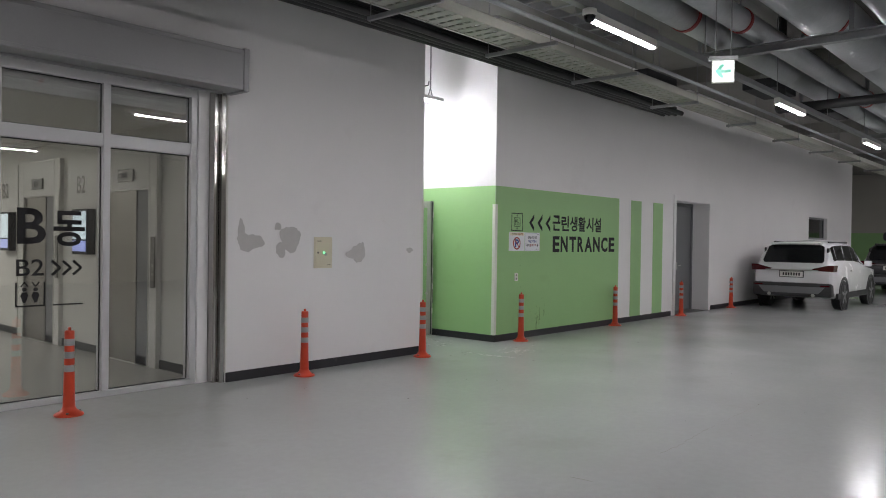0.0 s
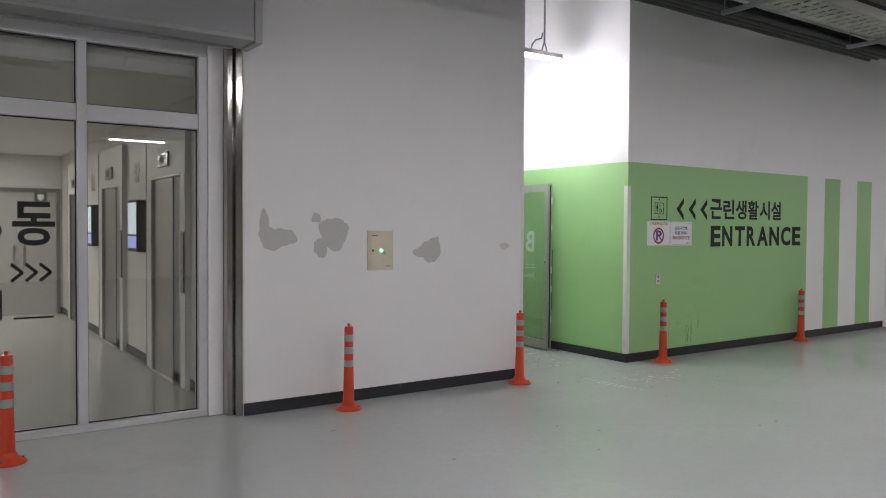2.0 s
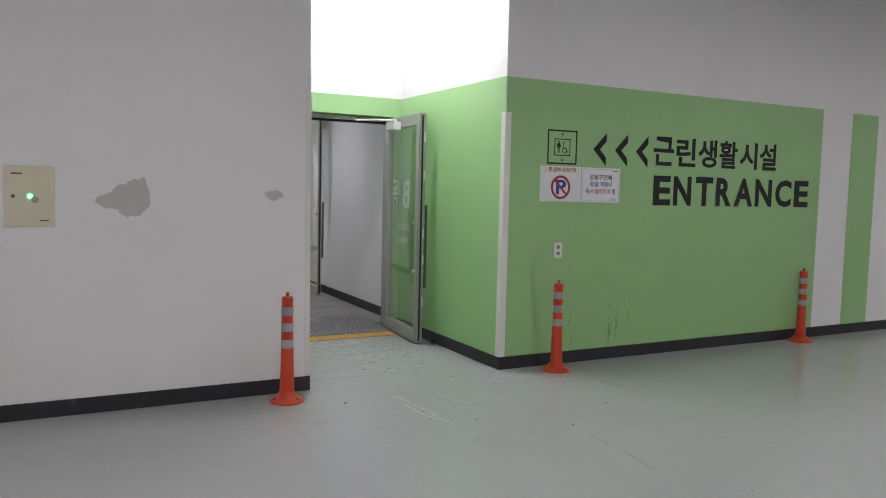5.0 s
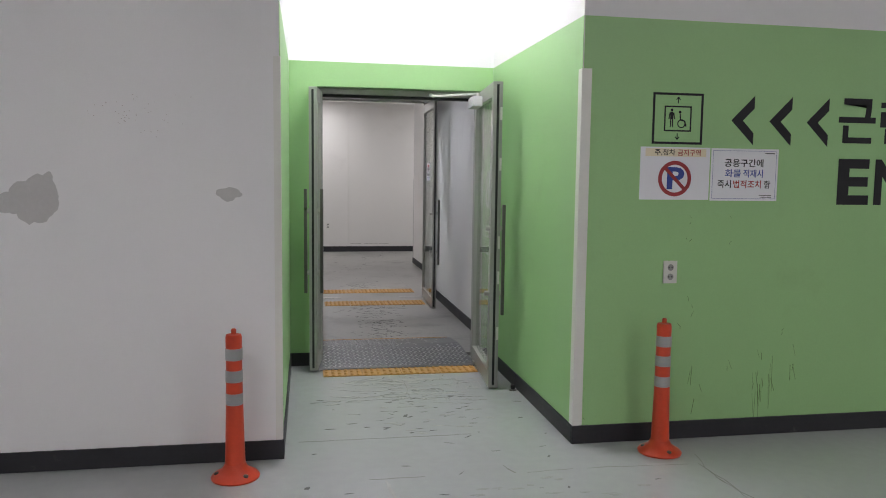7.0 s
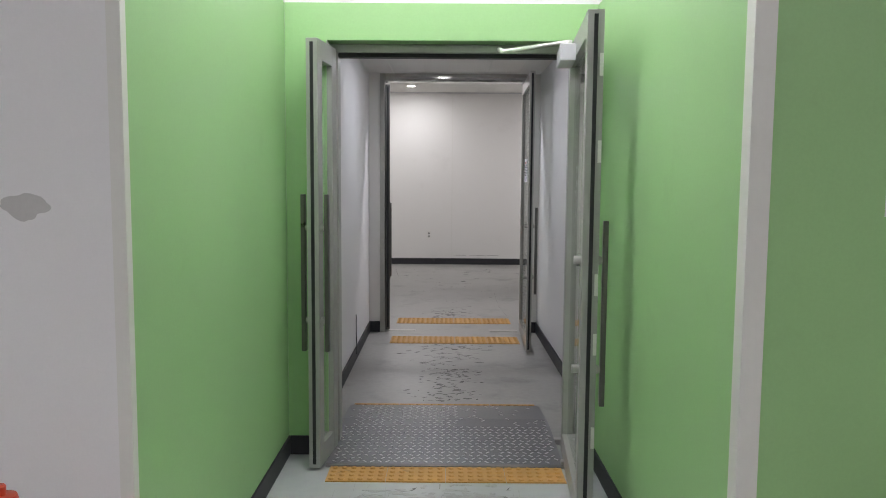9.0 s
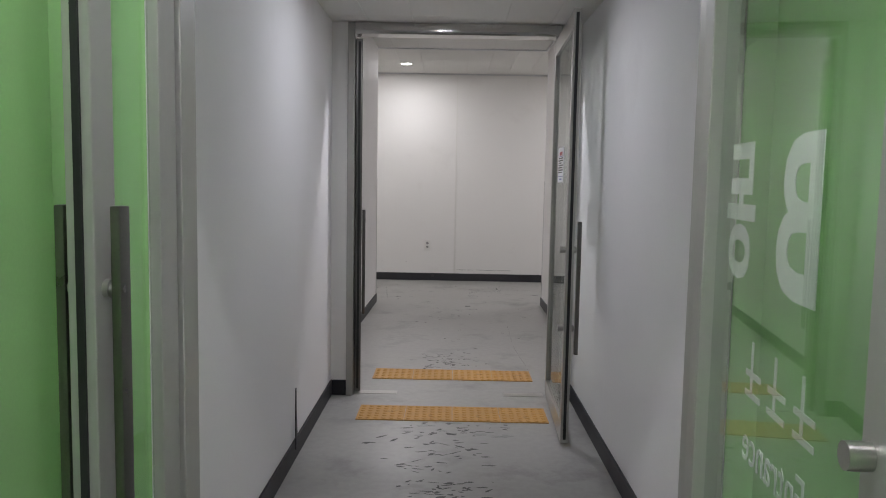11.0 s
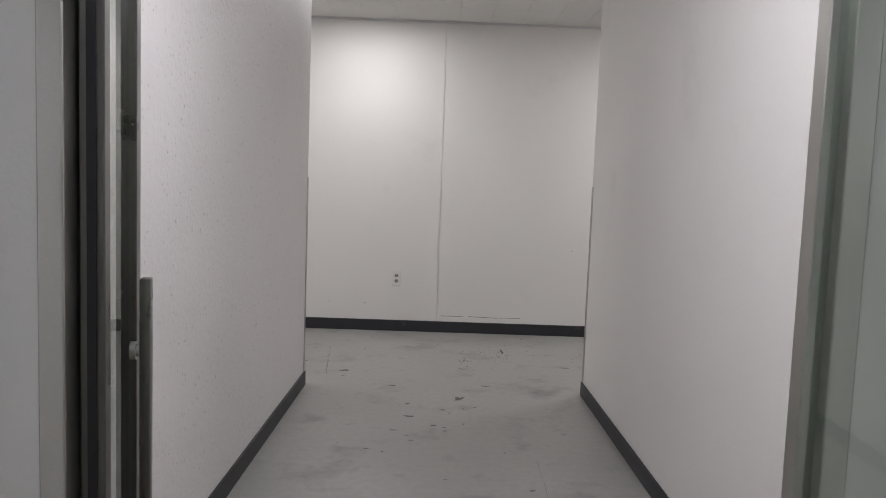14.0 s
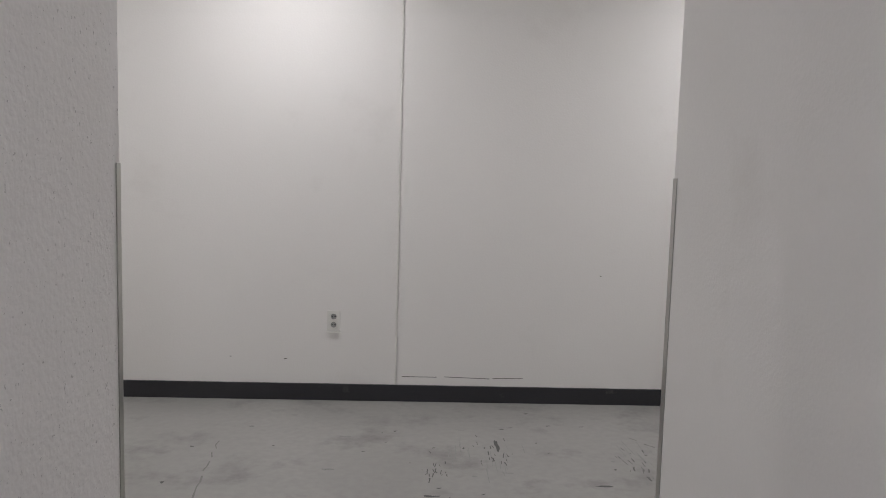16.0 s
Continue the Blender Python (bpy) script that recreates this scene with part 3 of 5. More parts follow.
for y in (9.88, 12.62):
    t = thing("floor_sign", "dark floor number on the lobby wall", "sign", "floor numbers in the lobby", m=pose(LX, y, 2.12))
    letters("number", "B2", 0.26, 0.24, DARKSTEEL, t, pose(-0.004, 0.13, 0, 90, 0, -90), 0.01)
dd = thing("lobby_door", "closed grey steel double door at the lobby end", "door", m=pose(2.95, LY, 0.006))
part("door_frame", boxes((-0.66, -0.6, -0.05, 0, 0, 2.25), (0.6, 0.66, -0.05, 0, 0, 2.25), (-0.6, 0.6, -0.05, 0, 2.18, 2.25)), LIFTSTEEL, dd)
for s in (-1, 1):
    part("door_leaf", boxes((min(s * 0.003, s * 0.598), max(s * 0.003, s * 0.598), -0.03, 0, 0, 2.179)), mat("pale_grey_door_paint", (0.36, 0.35, 0.33), 0.45), dd)
    part("handle", boxes((s * 0.08 - 0.012, s * 0.08 + 0.012, -0.075, -0.031, 0.85, 1.25), bevel=0.004), STEEL, dd)
sp = thing("door_sign", "small dark square sign on the lobby door", "sign", m=pose(3.3, LY - 0.0305, 2.0, 90, 0, 0))
part("plate", boxes((-0.1, 0.1, 0, 0.19, 0, 0.006), bevel=0.002), DARKSTEEL, sp)
part("shield_mark", prism(bmesh.new(), [(-0.05, 0.15), (-0.05, 0.08), (0, 0.035), (0.05, 0.08), (0.05, 0.15)], 0.006, 0.0075), PAPER, sp)


def exit_sign(x, y, z, w, h, arrow=True, turn=0.0):
    t = thing("exit_sign", "lit white and green emergency exit sign", "sign", m=pose(x, y, z, 0, 0, turn))
    part("case", boxes((-w / 2, w / 2, -0.02, 0.02, 0, h), bevel=0.004), PLASTIC, t)
    part("cap", boxes((-w / 2 - 0.03, w / 2 + 0.03, -0.03, 0.03, h, h + 0.035), bevel=0.004), ALUMINIUM, t)
    part("lit_face", boxes((-w / 2 + 0.006, w / 2 - 0.006, -0.023, -0.0205, 0.01, h - 0.01)), EXITGLOW if arrow else EXITGREEN, t)
    if arrow:
        bm = bmesh.new()
        strokes(bm, [((-w * 0.26, h / 2), (w * 0.34, h / 2))], 0.034, 0, 0.002)
        strokes(bm, [((-w * 0.33, h * 0.47), (0.0, h * 0.8)), ((-w * 0.33, h * 0.53), (0.0, h * 0.2))], 0.034, 0, 0.0024)
        ob = part("arrow", bm, EXITGREEN, t, "green arrow")
        ob.matrix_local = pose(0, -0.0232, 0, 90, 0, 0)
    return t


exit_sign(2.5, LY - 0.03, 2.62, 0.3, 0.24, arrow=False)


def downlight(x, y, z):
    t = thing("downlight", "round recessed white ceiling downlight, lit", "downlight", "recessed downlights", m=pose(x, y, z))
    part("rim", lathe(bmesh.new(), [(0.075, -0.006), (0.09, -0.004), (0.092, 0)], 32), PLASTIC, t)
    part("diffuser", lathe(bmesh.new(), [(0.066, -0.009), (0.07, -0.0065)], 32), DISC, t, "glowing round diffuser")


# lobby three and the passage pair at 4.2 and 10.4 are added fittings
for x, y, z in ((7.08, 17.19, 3.05), (10.4, 17.19, 3.05), (4.2, 17.19, 3.05), (7.7, 12.4, 3.05), (7.62, 10.55, 2.52), (0.2, 10.2, LZ), (2.1, 13.9, LZ), (0.0, 13.9, LZ)):
    downlight(x, y, z)

# ---- glass doors ----
def glass_leaf(label, width, height, m, stile, steel, handle_at, bars, handle_z, group="", e=0.022):
    """A framed glass leaf along local x from its pivot, with a tube handle on each face."""
    t = thing("glass_door", label, "door", group, m=m)
    part("pivot_stile", boxes((0, stile, -e, e, 0.0, height), bevel=0.003), steel, t)
    part("lock_stile", boxes((width - stile, width, -e, e, 0.0, height), bevel=0.003), steel, t)
    part("top_rail", boxes((stile, width - stile, -e + 0.001, e - 0.001, height - 0.1, height), bevel=0.002), steel, t)
    part("bottom_rail", boxes((stile, width - stile, -e + 0.001, e - 0.001, 0, 0.11), bevel=0.002), steel, t)
    gl = part("pane", boxes((stile, width - stile, -0.005, 0.005, 0.111, height - 0.101)), PANE_GREEN, t)
    gl.visible_shadow = False
    part("gasket", boxes((width, width + 0.006, -0.008, 0.008, 0.02, height - 0.02), (-0.006, 0, -0.008, 0.008, 0.02, height - 0.02)), RUBBER, t)
    z0, z1 = handle_z
    for s in (-1, 1):
        if s not in bars:
            for z in (z0 + (z1 - z0) * 0.2, z0 + (z1 - z0) * 0.79):
                part("fixing_cap", rod(bmesh.new(), (handle_at, s * e, z), (handle_at, s * (e + 0.03), z), 0.018), STEEL, t, "round steel fixing cap", True)
            continue
        bm = bmesh.new()
        box(bm, handle_at - 0.019, handle_at + 0.019, min(s * (e + 0.02), s * (e + 0.042)), max(s * (e + 0.02), s * (e + 0.042)), z0, z1, 0.004)
        h = part("handle", bm, DARKSTEEL, t, "long dark steel pull handle", True)
        for z in (z0 + (z1 - z0) * 0.2, z0 + (z1 - z0) * 0.79):
            part("standoff", rod(bmesh.new(), (handle_at, s * e, z), (handle_at, s * (e + 0.02), z), 0.014), STEEL, h, "", True)
            part("standoff_collar", rod(bmesh.new(), (handle_at, s * e, z), (handle_at, s * (e + 0.012), z), 0.02), STEEL, h, "", True)
    return t


def leaf_pose(px, py, ex, ey, z=0.018):
    return pose(px, py, z, 0, 0, math.degrees(math.atan2(ey - py, ex - px)))


FRAME1 = mat("grey_door_frame_paint", (0.40, 0.40, 0.375), 0.4, metal=0.45, vary=0.05, scale=3)
main1 = glass_leaf("open glass door in a grey steel frame", 0.965, 2.165, leaf_pose(8.326, 8.6, 8.245, 7.63), 0.075, FRAME1, 0.965 - 0.05, (1,), (0.52, 1.31), "outer doorway leaves", 0.034)
glass_leaf("narrow open glass side leaf in a grey steel frame", 0.33, 2.165, leaf_pose(7.03, 8.62, 6.985, 8.30), 0.075, FRAME1, 0.33 - 0.04, (-1, 1), (0.6, 1.4), "outer doorway leaves", 0.03)
# closer on the wide leaf: the local y axis points into the alcove's east side, so the arm sits on the other face
clo = part("door_closer", boxes((0.2, 0.46, -0.11, -0.0345, 2.04, 2.12), bevel=0.006), ALUMINIUM, main1, "grey box door closer")
bm = bmesh.new()
rod(bm, (0.36, -0.06, 2.121), (0.36, -0.06, 2.15), 0.014)
rod(bm, (0.36, -0.06, 2.145), (0.1, -0.38, 2.145), 0.009)
rod(bm, (0.1, -0.38, 2.145), (0.04, -0.4, 2.165), 0.012)
part("closer_arm", bm, PLASTIC, clo, "pale closer arm", True)
for k, s in enumerate(("B", "동")):
    letters("film_letter", s, 0.19, 0.28, FROST, main1, pose(0.62 - 0.32 * k, 0.0062, 1.27, 90, 0, 180) @ pose(0, 0, 0), 0.02, "white film letter")
letters("film_word", "Entrance", 0.32, 0.075, FROST, main1, pose(0.62, 0.0062, 0.92, 90, 0, 180), 0.0, "white film word")
bm = bmesh.new()
for k in range(3):
    box(bm, 0.3 + 0.13 * k, 0.39 + 0.13 * k, 0.0055, 0.0068, 1.05, 1.062)
    box(bm, 0.3 + 0.13 * k, 0.39 + 0.13 * k, 0.0055, 0.0068, 1.09, 1.102)
    box(bm, 0.33 + 0.13 * k, 0.342 + 0.13 * k, 0.0055, 0.0068, 1.05, 1.16)
part("film_writing", bm, FROST, main1, "small white film writing")
for z in (0.35, 0.75, 1.0, 1.55, 1.9):
    part("edge_tape", boxes((0.9655, 0.972, 0.018, 0.032, z, z + 0.09)), PLASTIC, main1)

part_frame = thing("door_1", "grey steel door frame set in the green wall", "door frame", kind="structure")
part("jamb", boxes((7.0205, 7.065, DOOR_Y + 0.1, DOOR_Y + 0.205, 0, 2.2145), bevel=0.003), FRAME1, part_frame)
part("jamb", boxes((8.318, 8.3615, DOOR_Y + 0.1, DOOR_Y + 0.19, 0, 2.2145), bevel=0.003), FRAME1, part_frame)
part("head", boxes((7.05, 8.318, DOOR_Y + 0.1, DOOR_Y + 0.19, 2.17, 2.2145), bevel=0.003), FRAME1, part_frame)
part("seal", boxes((7.05, 8.318, DOOR_Y + 0.115, DOOR_Y + 0.17, 2.148, 2.169)), RUBBER, part_frame)

f2 = thing("door_2", "polished steel frame of the inner doorway", "door frame", kind="structure")
part("jamb", boxes((7.013, 7.06, D2 - 0.02, D2 + 0.11, 0, 2.515), bevel=0.003), STEEL, f2)
part("jamb", boxes((8.42, 8.469, D2 - 0.02, D2 + 0.11, 0, 2.515), bevel=0.003), STEEL, f2)
# front face bowed so that it shows the ceiling lamp as a highlight
bm = prism(bmesh.new(), [(2.44, D2 + 0.11), (2.44, D2 - 0.0165), (2.452, D2 - 0.0185), (2.468, D2 - 0.02), (2.49, D2 - 0.0212), (2.515, D2 - 0.022), (2.515, D2 + 0.11)], 7.06, 8.42)
bmesh.ops.transform(bm, matrix=Matrix(((0, 0, 1, 0), (0, 1, 0, 0), (1, 0, 0, 0), (0, 0, 0, 1))), verts=bm.verts)
part("head", bm, MIRRORSTEEL, f2, "polished steel head, its face bowed to catch a lamp highlight", True)
for x0, x1 in ((7.09, 7.36), (8.1, 8.38)):
    part("floor_spring_cover", boxes((x0, x1, 11.965, 12.045, 0.0, 0.004), bevel=0.001), STEEL, f2)
main2 = glass_leaf("open glass door in a slim steel frame with a paper notice", 1.0, 2.40, leaf_pose(8.412, 11.99, 8.377, 10.985), 0.05, STEEL, 0.955, (1,), (0.5, 1.25), "inner doorway leaves")
glass_leaf("narrow open glass side leaf in a slim steel frame", 0.34, 2.40, leaf_pose(7.085, 11.965, 7.02, 12.31), 0.045, DARKSTEEL, 0.23, (-1, 1), (0.5, 1.25), "inner doorway leaves")
part("pivot_block", boxes((0.0, 0.1, -0.03, 0.03, 2.4, 2.425)), STEEL, main2)

# notice taped on the inner leaf
nt2 = thing("paper_notice", "white printed paper notice taped on the glass door", "notice", m=pose(8.402 - 0.0075, 11.69, 1.485, 90, 0, -92))
part("sheet", boxes((0, 0.297, 0, 0.215, 0, 0.0012)), PAPER, nt2)
part("heading", boxes((0.075, 0.115, 0.165, 0.187, 0.0012, 0.0018), (0.125, 0.17, 0.165, 0.187, 0.0012, 0.0018), (0.18, 0.225, 0.165, 0.187, 0.0012, 0.0018)), INKRED, nt2)
bm = bmesh.new()
for k, w in enumerate((0.24, 0.25, 0.17, 0.25, 0.22, 0.25, 0.2)):
    for c in range(int(w / 0.018)):
        box(bm, 0.025 + c * 0.018, 0.039 + c * 0.018, 0.145 - k * 0.0145, 0.152 - k * 0.0145, 0.0012, 0.0018)
tagged(part("small_print", bm, BLACK, nt2), kind="stuff")
part("upper_rule", boxes((0.015, 0.282, 0.158, 0.161, 0.0012, 0.0018)), INKBLUE, nt2)
part("lower_rule", boxes((0.015, 0.282, 0.036, 0.039, 0.0012, 0.0018)), INKBLUE, nt2)
part("signature", boxes((0.1, 0.2, 0.016, 0.024, 0.0012, 0.0018)), INKBLUE, nt2)

# ---- signs on the green wall ----
SY = WY - 0.0042
sign = thing("entrance_lettering", "black painted entrance lettering on the green wall", "lettering")
for k, ch in enumerate("근린생활시설"):
    letters("hangul", ch, 0.245, 0.262, BLACK, sign, pose(10.025 + k * 0.278, SY, 1.745, 90, 0, 0), 0.024)
for ch, x0, w in zip("ENTRANCE", (10.04, 10.288, 10.569, 10.84, 11.086, 11.381, 11.672, 11.957), (0.211, 0.224, 0.225, 0.206, 0.26, 0.24, 0.241, 0.218)):
    letters("letter", ch, w, 0.272, BLACK, sign, pose(x0, SY, 1.381, 90, 0, 0), 0.034)
for k in range(3):
    bm = bmesh.new()
    x0 = 9.335 + k * 0.24
    prism(bm, [(x0, 1.86), (x0 + 0.142, 2.003), (x0 + 0.142, 1.93), (x0 + 0.072, 1.86), (x0 + 0.142, 1.79), (x0 + 0.142, 1.722)], 0, 0.0015)
    part("chevron", bm, BLACK, sign).matrix_local = pose(0, SY, 0, 90, 0, 0)
lift_sign = thing("lift_symbol", "black line drawing of a lift sign on the green wall", "sign", m=pose(8.852, SY, 1.718, 90, 0, 0))
bm = bmesh.new()
strokes(bm, [((0, 0.006), (0.305, 0.006)), ((0, 0.28), (0.305, 0.28)), ((0.006, 0), (0.006, 0.286)), ((0.299, 0), (0.299, 0.286))], 0.013, 0, 0.0015)
strokes(bm, [((0.07, 0.075), (0.235, 0.075)), ((0.07, 0.21), (0.235, 0.21)), ((0.074, 0.075), (0.074, 0.21)), ((0.231, 0.075), (0.231, 0.21))], 0.008, 0, 0.0015)
part("frame_line", bm, BLACK, lift_sign)
bm = bmesh.new()
for z, s in ((0.245, 1), (0.045, -1)):
    strokes(bm, [((0.152, z - 0.016), (0.152, z + 0.016)), ((0.14, z + 0.004 * s), (0.152, z + 0.018 * s)), ((0.164, z + 0.004 * s), (0.152, z + 0.018 * s))], 0.005, 0, 0.0015)
tagged(part("arrows", bm, BLACK, lift_sign), kind="stuff")
bm = bmesh.new()
blob(bm, 0.115, 0.19, 0.008, 0.008, 1, 0, 0.0015, 0, 14)
strokes(bm, [((0.115, 0.18), (0.115, 0.14))], 0.018, 0, 0.0015)
strokes(bm, [((0.11, 0.14), (0.108, 0.095)), ((0.12, 0.14), (0.122, 0.095)), ((0.104, 0.175), (0.098, 0.14)), ((0.126, 0.175), (0.132, 0.14))], 0.006, 0, 0.0015)
blob(bm, 0.165, 0.18, 0.008, 0.008, 1, 0, 0.0015, 0, 14)
ring(bm, 0.175, 0.115, 0.022, 0.006, 0, 0.0015, 20)
strokes(bm, [((0.166, 0.17), (0.168, 0.135)), ((0.168, 0.135), (0.193, 0.132)), ((0.193, 0.132), (0.204, 0.1))], 0.007, 0, 0.0015)
part("figure_symbol", bm, BLACK, lift_sign)

n1 = thing("no_parking_notice", "white laminated no parking notice stuck on the wall", "notice", m=pose(8.787, SY, 1.403, 90, 0, 0.0))
part("sheet", boxes((0, 0.425, 0, 0.298, 0, 0.001)), PAPER, n1)
part("yellow_tint", boxes((0.03, 0.4, 0.245, 0.29, 0.001, 0.0013)), YELLOWINK, n1)
letters("word", "주,정차", 0.125, 0.036, BLACK, n1, pose(0.085, 0.25, 0.0013), 0.012, deep=0.0008)
letters("word", "금지구역", 0.14, 0.036, INKRED, n1, pose(0.225, 0.25, 0.0013), 0.012, deep=0.0008)
letters("letter_p", "P", 0.105, 0.125, INKBLUE, n1, pose(0.165, 0.06, 0.001), 0.03, deep=0.0008)
bm = ring(bmesh.new(), 0.212, 0.12, 0.09, 0.022, 0.0012, 0.0022)
strokes(bm, [((0.15, 0.182), (0.275, 0.058))], 0.02, 0.0012, 0.0022)
part("red_ring", bm, INKRED, n1)
n2 = thing("warning_notice", "white laminated warning notice with blue and red words", "notice", m=pose(9.219, SY - 0.001, 1.4, 90, 0, -0.0))
part("sheet", boxes((0, 0.425, 0, 0.3, 0, 0.001)), PAPER, n2)
part("border", boxes((0.012, 0.413, 0.012, 0.0135, 0.001, 0.0013), (0.012, 0.413, 0.2865, 0.288, 0.001, 0.0013), (0.012, 0.0135, 0.0135, 0.2865, 0.001, 0.0013), (0.4115, 0.413, 0.0135, 0.2865, 0.001, 0.0013)), INKBLUE, n2)
for s, x, z, w, m_ in (("공용구간에", 0.085, 0.195, 0.245, BLACK), ("화물", 0.09, 0.135, 0.1, INKBLUE), ("적재시", 0.205, 0.135, 0.125, INKBLUE),
                       ("즉시", 0.045, 0.073, 0.085, BLACK), ("법적조치", 0.145, 0.073, 0.175, INKRED), ("함", 0.34, 0.073, 0.04, BLACK)):
    letters("word", s, w, 0.046, m_, n2, pose(x, z, 0.001), 0.014, deep=0.0008)
tagged(part("small_print", boxes((0.31, 0.39, 0.03, 0.033, 0.001, 0.0015), (0.32, 0.39, 0.02, 0.023, 0.001, 0.0015), (0.34, 0.4, 0.272, 0.277, 0.001, 0.0015)), BLACK, n2), kind="stuff")


def socket(x, y, z, turn=0.0):
    t = thing("wall_socket", "white double wall socket with round outlets", "socket", m=pose(x, y, z, 90, 0, turn))
    part("plate", boxes((-0.042, 0.042, -0.065, 0.065, 0, 0.009), bevel=0.003), PLASTIC, t)
    # hollow and pin holes are flat discs, their shade put into grey and black
    for dz in (-0.027, 0.027):
        o = part("outlet", ring(bmesh.new(), 0, dz, 0.021, 0.004, 0.009, 0.012, 24), PLASTIC, t)
        part("pin_hole", rod(rod(bmesh.new(), (-0.009, dz, 0.0085), (-0.009, dz, 0.0095), 0.0045), (0.009, dz, 0.0085), (0.009, dz, 0.0095), 0.0045), RUBBER, o)
        part("recess", lathe(bmesh.new(), [(0.019, 0.0088), (0.019, 0.0092)], 24, (0, dz, 0)), mat("painted_hollow_shade", (0.3, 0.3, 0.29), 0.5), o)
    return t


socket(8.992, SY, 0.988)
socket(7.37, BACK - 0.0005, 0.53)
lab = thing("socket_label", "small grey label below the socket", "label", m=pose(7.37, BACK - 0.0005, 0.53, 90, 0, 0))
part("strip", boxes((-0.045, 0.045, -0.085, -0.072, 0, 0.012)), PLASTIC, lab)

# ---- alarm box on the white wall ----
ab = thing("alarm_box", "beige steel fire alarm cabinet with a green light", "alarm box", m=pose(4.9, WY, 1.2, 90, 0, 0))
part("case", boxes((0, 0.275, 0, 0.37, 0, 0.012), bevel=0.003), BEIGE, ab)
d = part("door", boxes((0.028, 0.247, 0.03, 0.34, 0.0125, 0.02), bevel=0.003), BEIGE, ab)
part("lock", lathe(bmesh.new(), [(0.012, 0.02), (0.011, 0.026)], 20, (0.05, 0.185, 0)), DARKSTEEL, d)
part("push_ring", lathe(bmesh.new(), [(0.022, 0.02), (0.02, 0.026)], 24, (0.165, 0.165, 0)), STEEL, d)
part("green_light", lathe(bmesh.new(), [(0.014, 0.02), (0.012, 0.032), (0.004, 0.036)], 20, (0.14, 0.185, 0)), LED, d, "glowing green indicator")
part("name_strip", boxes((0.04, 0.1, 0.318, 0.326, 0.0201, 0.0206)), BLACK, d)
part("maker_strip", boxes((0.19, 0.24, 0.036, 0.041, 0.0201, 0.0206)), BLACK, d)

# putty patches on the white wall
for rows in (((3.90, 1.62, 0.045, 0.13, 1), (3.98, 1.5, 0.11, 0.1, 2), (4.1, 1.5, 0.09, 0.075, 3)), ((4.56, 1.54, 0.15, 0.15, 5), (4.38, 1.68, 0.05, 0.04, 7), (4.42, 1.42, 0.07, 0.09, 8)),
             ((5.61, 1.38, 0.12, 0.11, 11), (5.5, 1.36, 0.09, 0.05, 12), (5.67, 1.45, 0.045, 0.06, 13)), ((6.54, 1.415, 0.06, 0.034, 15),)):
    bm = bmesh.new()
    for k, (x, z, rx, rz, seed) in enumerate(rows):
        blob(bm, x, z, rx, rz, seed * 1.7, 0.0, 0.0012 + 0.0004 * k)
    ob = single("putty_patch", bm, PATCH, "irregular grey putty patch on the white wall", "putty patch", "stuff", "putty patches")
    ob.matrix_world = pose(0, WY - 0.0002, 0, 90, 0, 0)


# ---- delineator posts ----
def bollard(x, y, first=None):
    if first:
        return copy_thing(first, pose(x, y, 0, 0, 0, random.uniform(0, 90)))
    t = thing("delineator_post", "orange plastic delineator post with three silver bands", "bollard", "orange posts along the wall", m=pose(x, y, 0))
    part("base", lathe(bmesh.new(), [(0.118, 0), (0.12, 0.008), (0.112, 0.018), (0.085, 0.032), (0.062, 0.05), (0.05, 0.075)], 32), ORANGE, t, "", True)
    part("post", lathe(bmesh.new(), [(0.05, 0.075), (0.046, 0.2), (0.042, 0.38), (0.0395, 0.56), (0.0395, 0.715), (0.036, 0.728), (0.014, 0.731)], 28), ORANGE, t, "", True)
    part("knob", lathe(bmesh.new(), [(0.013, 0.7305), (0.013, 0.752), (0.009, 0.757)], 16), ORANGE, t, "", True)
    for z in (0.405, 0.52, 0.63):
        part("band", lathe(bmesh.new(), [(0.0424, z - 0.028), (0.0424, z + 0.03)], 28), BAND, t, "silver reflective band", True)
    for k in range(3):
        a = 2 * math.pi * k / 3
        part("bolt", lathe(bmesh.new(), [(0.013, 0.02), (0.013, 0.032), (0.008, 0.036)], 12, (0.09 * math.cos(a), 0.09 * math.sin(a), 0)), DARKSTEEL, t)
    return t


first = bollard(1.95, 6.14)
for x, y in ((4.575, 6.24), (6.578, 6.275), (8.873, 6.30), (12.02, 6.37), (14.87, 6.33), (17.9, 6.38)):
    bollard(x, y, first)

# ---- the ramp plate and the tactile tiles ----
ramp = thing("ramp_plate", "worn steel checker plate ramp over the door sill", "ramp")
bm = bmesh.new()
prof = [(8.345, 0.012), (8.36, 0.018), (8.88, 0.05), (9.02, 0.05), (9.42, 0.012)]
W0, W1 = 7.03, 8.27
top = [[bm.verts.new((x, y, z)) for y, z in prof] for x in (W0, W1)]
low = [[bm.verts.new((x, y, 0.0)) for y, z in prof] for x in (W0, W1)]
for i in range(len(prof) - 1):
    bm.faces.new((top[0][i], top[1][i], top[1][i + 1], top[0][i + 1]))
    bm.faces.new((low[0][i], low[0][i + 1], low[1][i + 1], low[1][i]))
    for s in (0, 1):
        bm.faces.new((top[s][i], top[s][i + 1], low[s][i + 1], low[s][i]))
for i in (0, -1):
    bm.faces.new((top[0][i], top[1][i], low[1][i], low[0][i]))
part("plate", bm, CHECKER, ramp)
bm = bmesh.new()
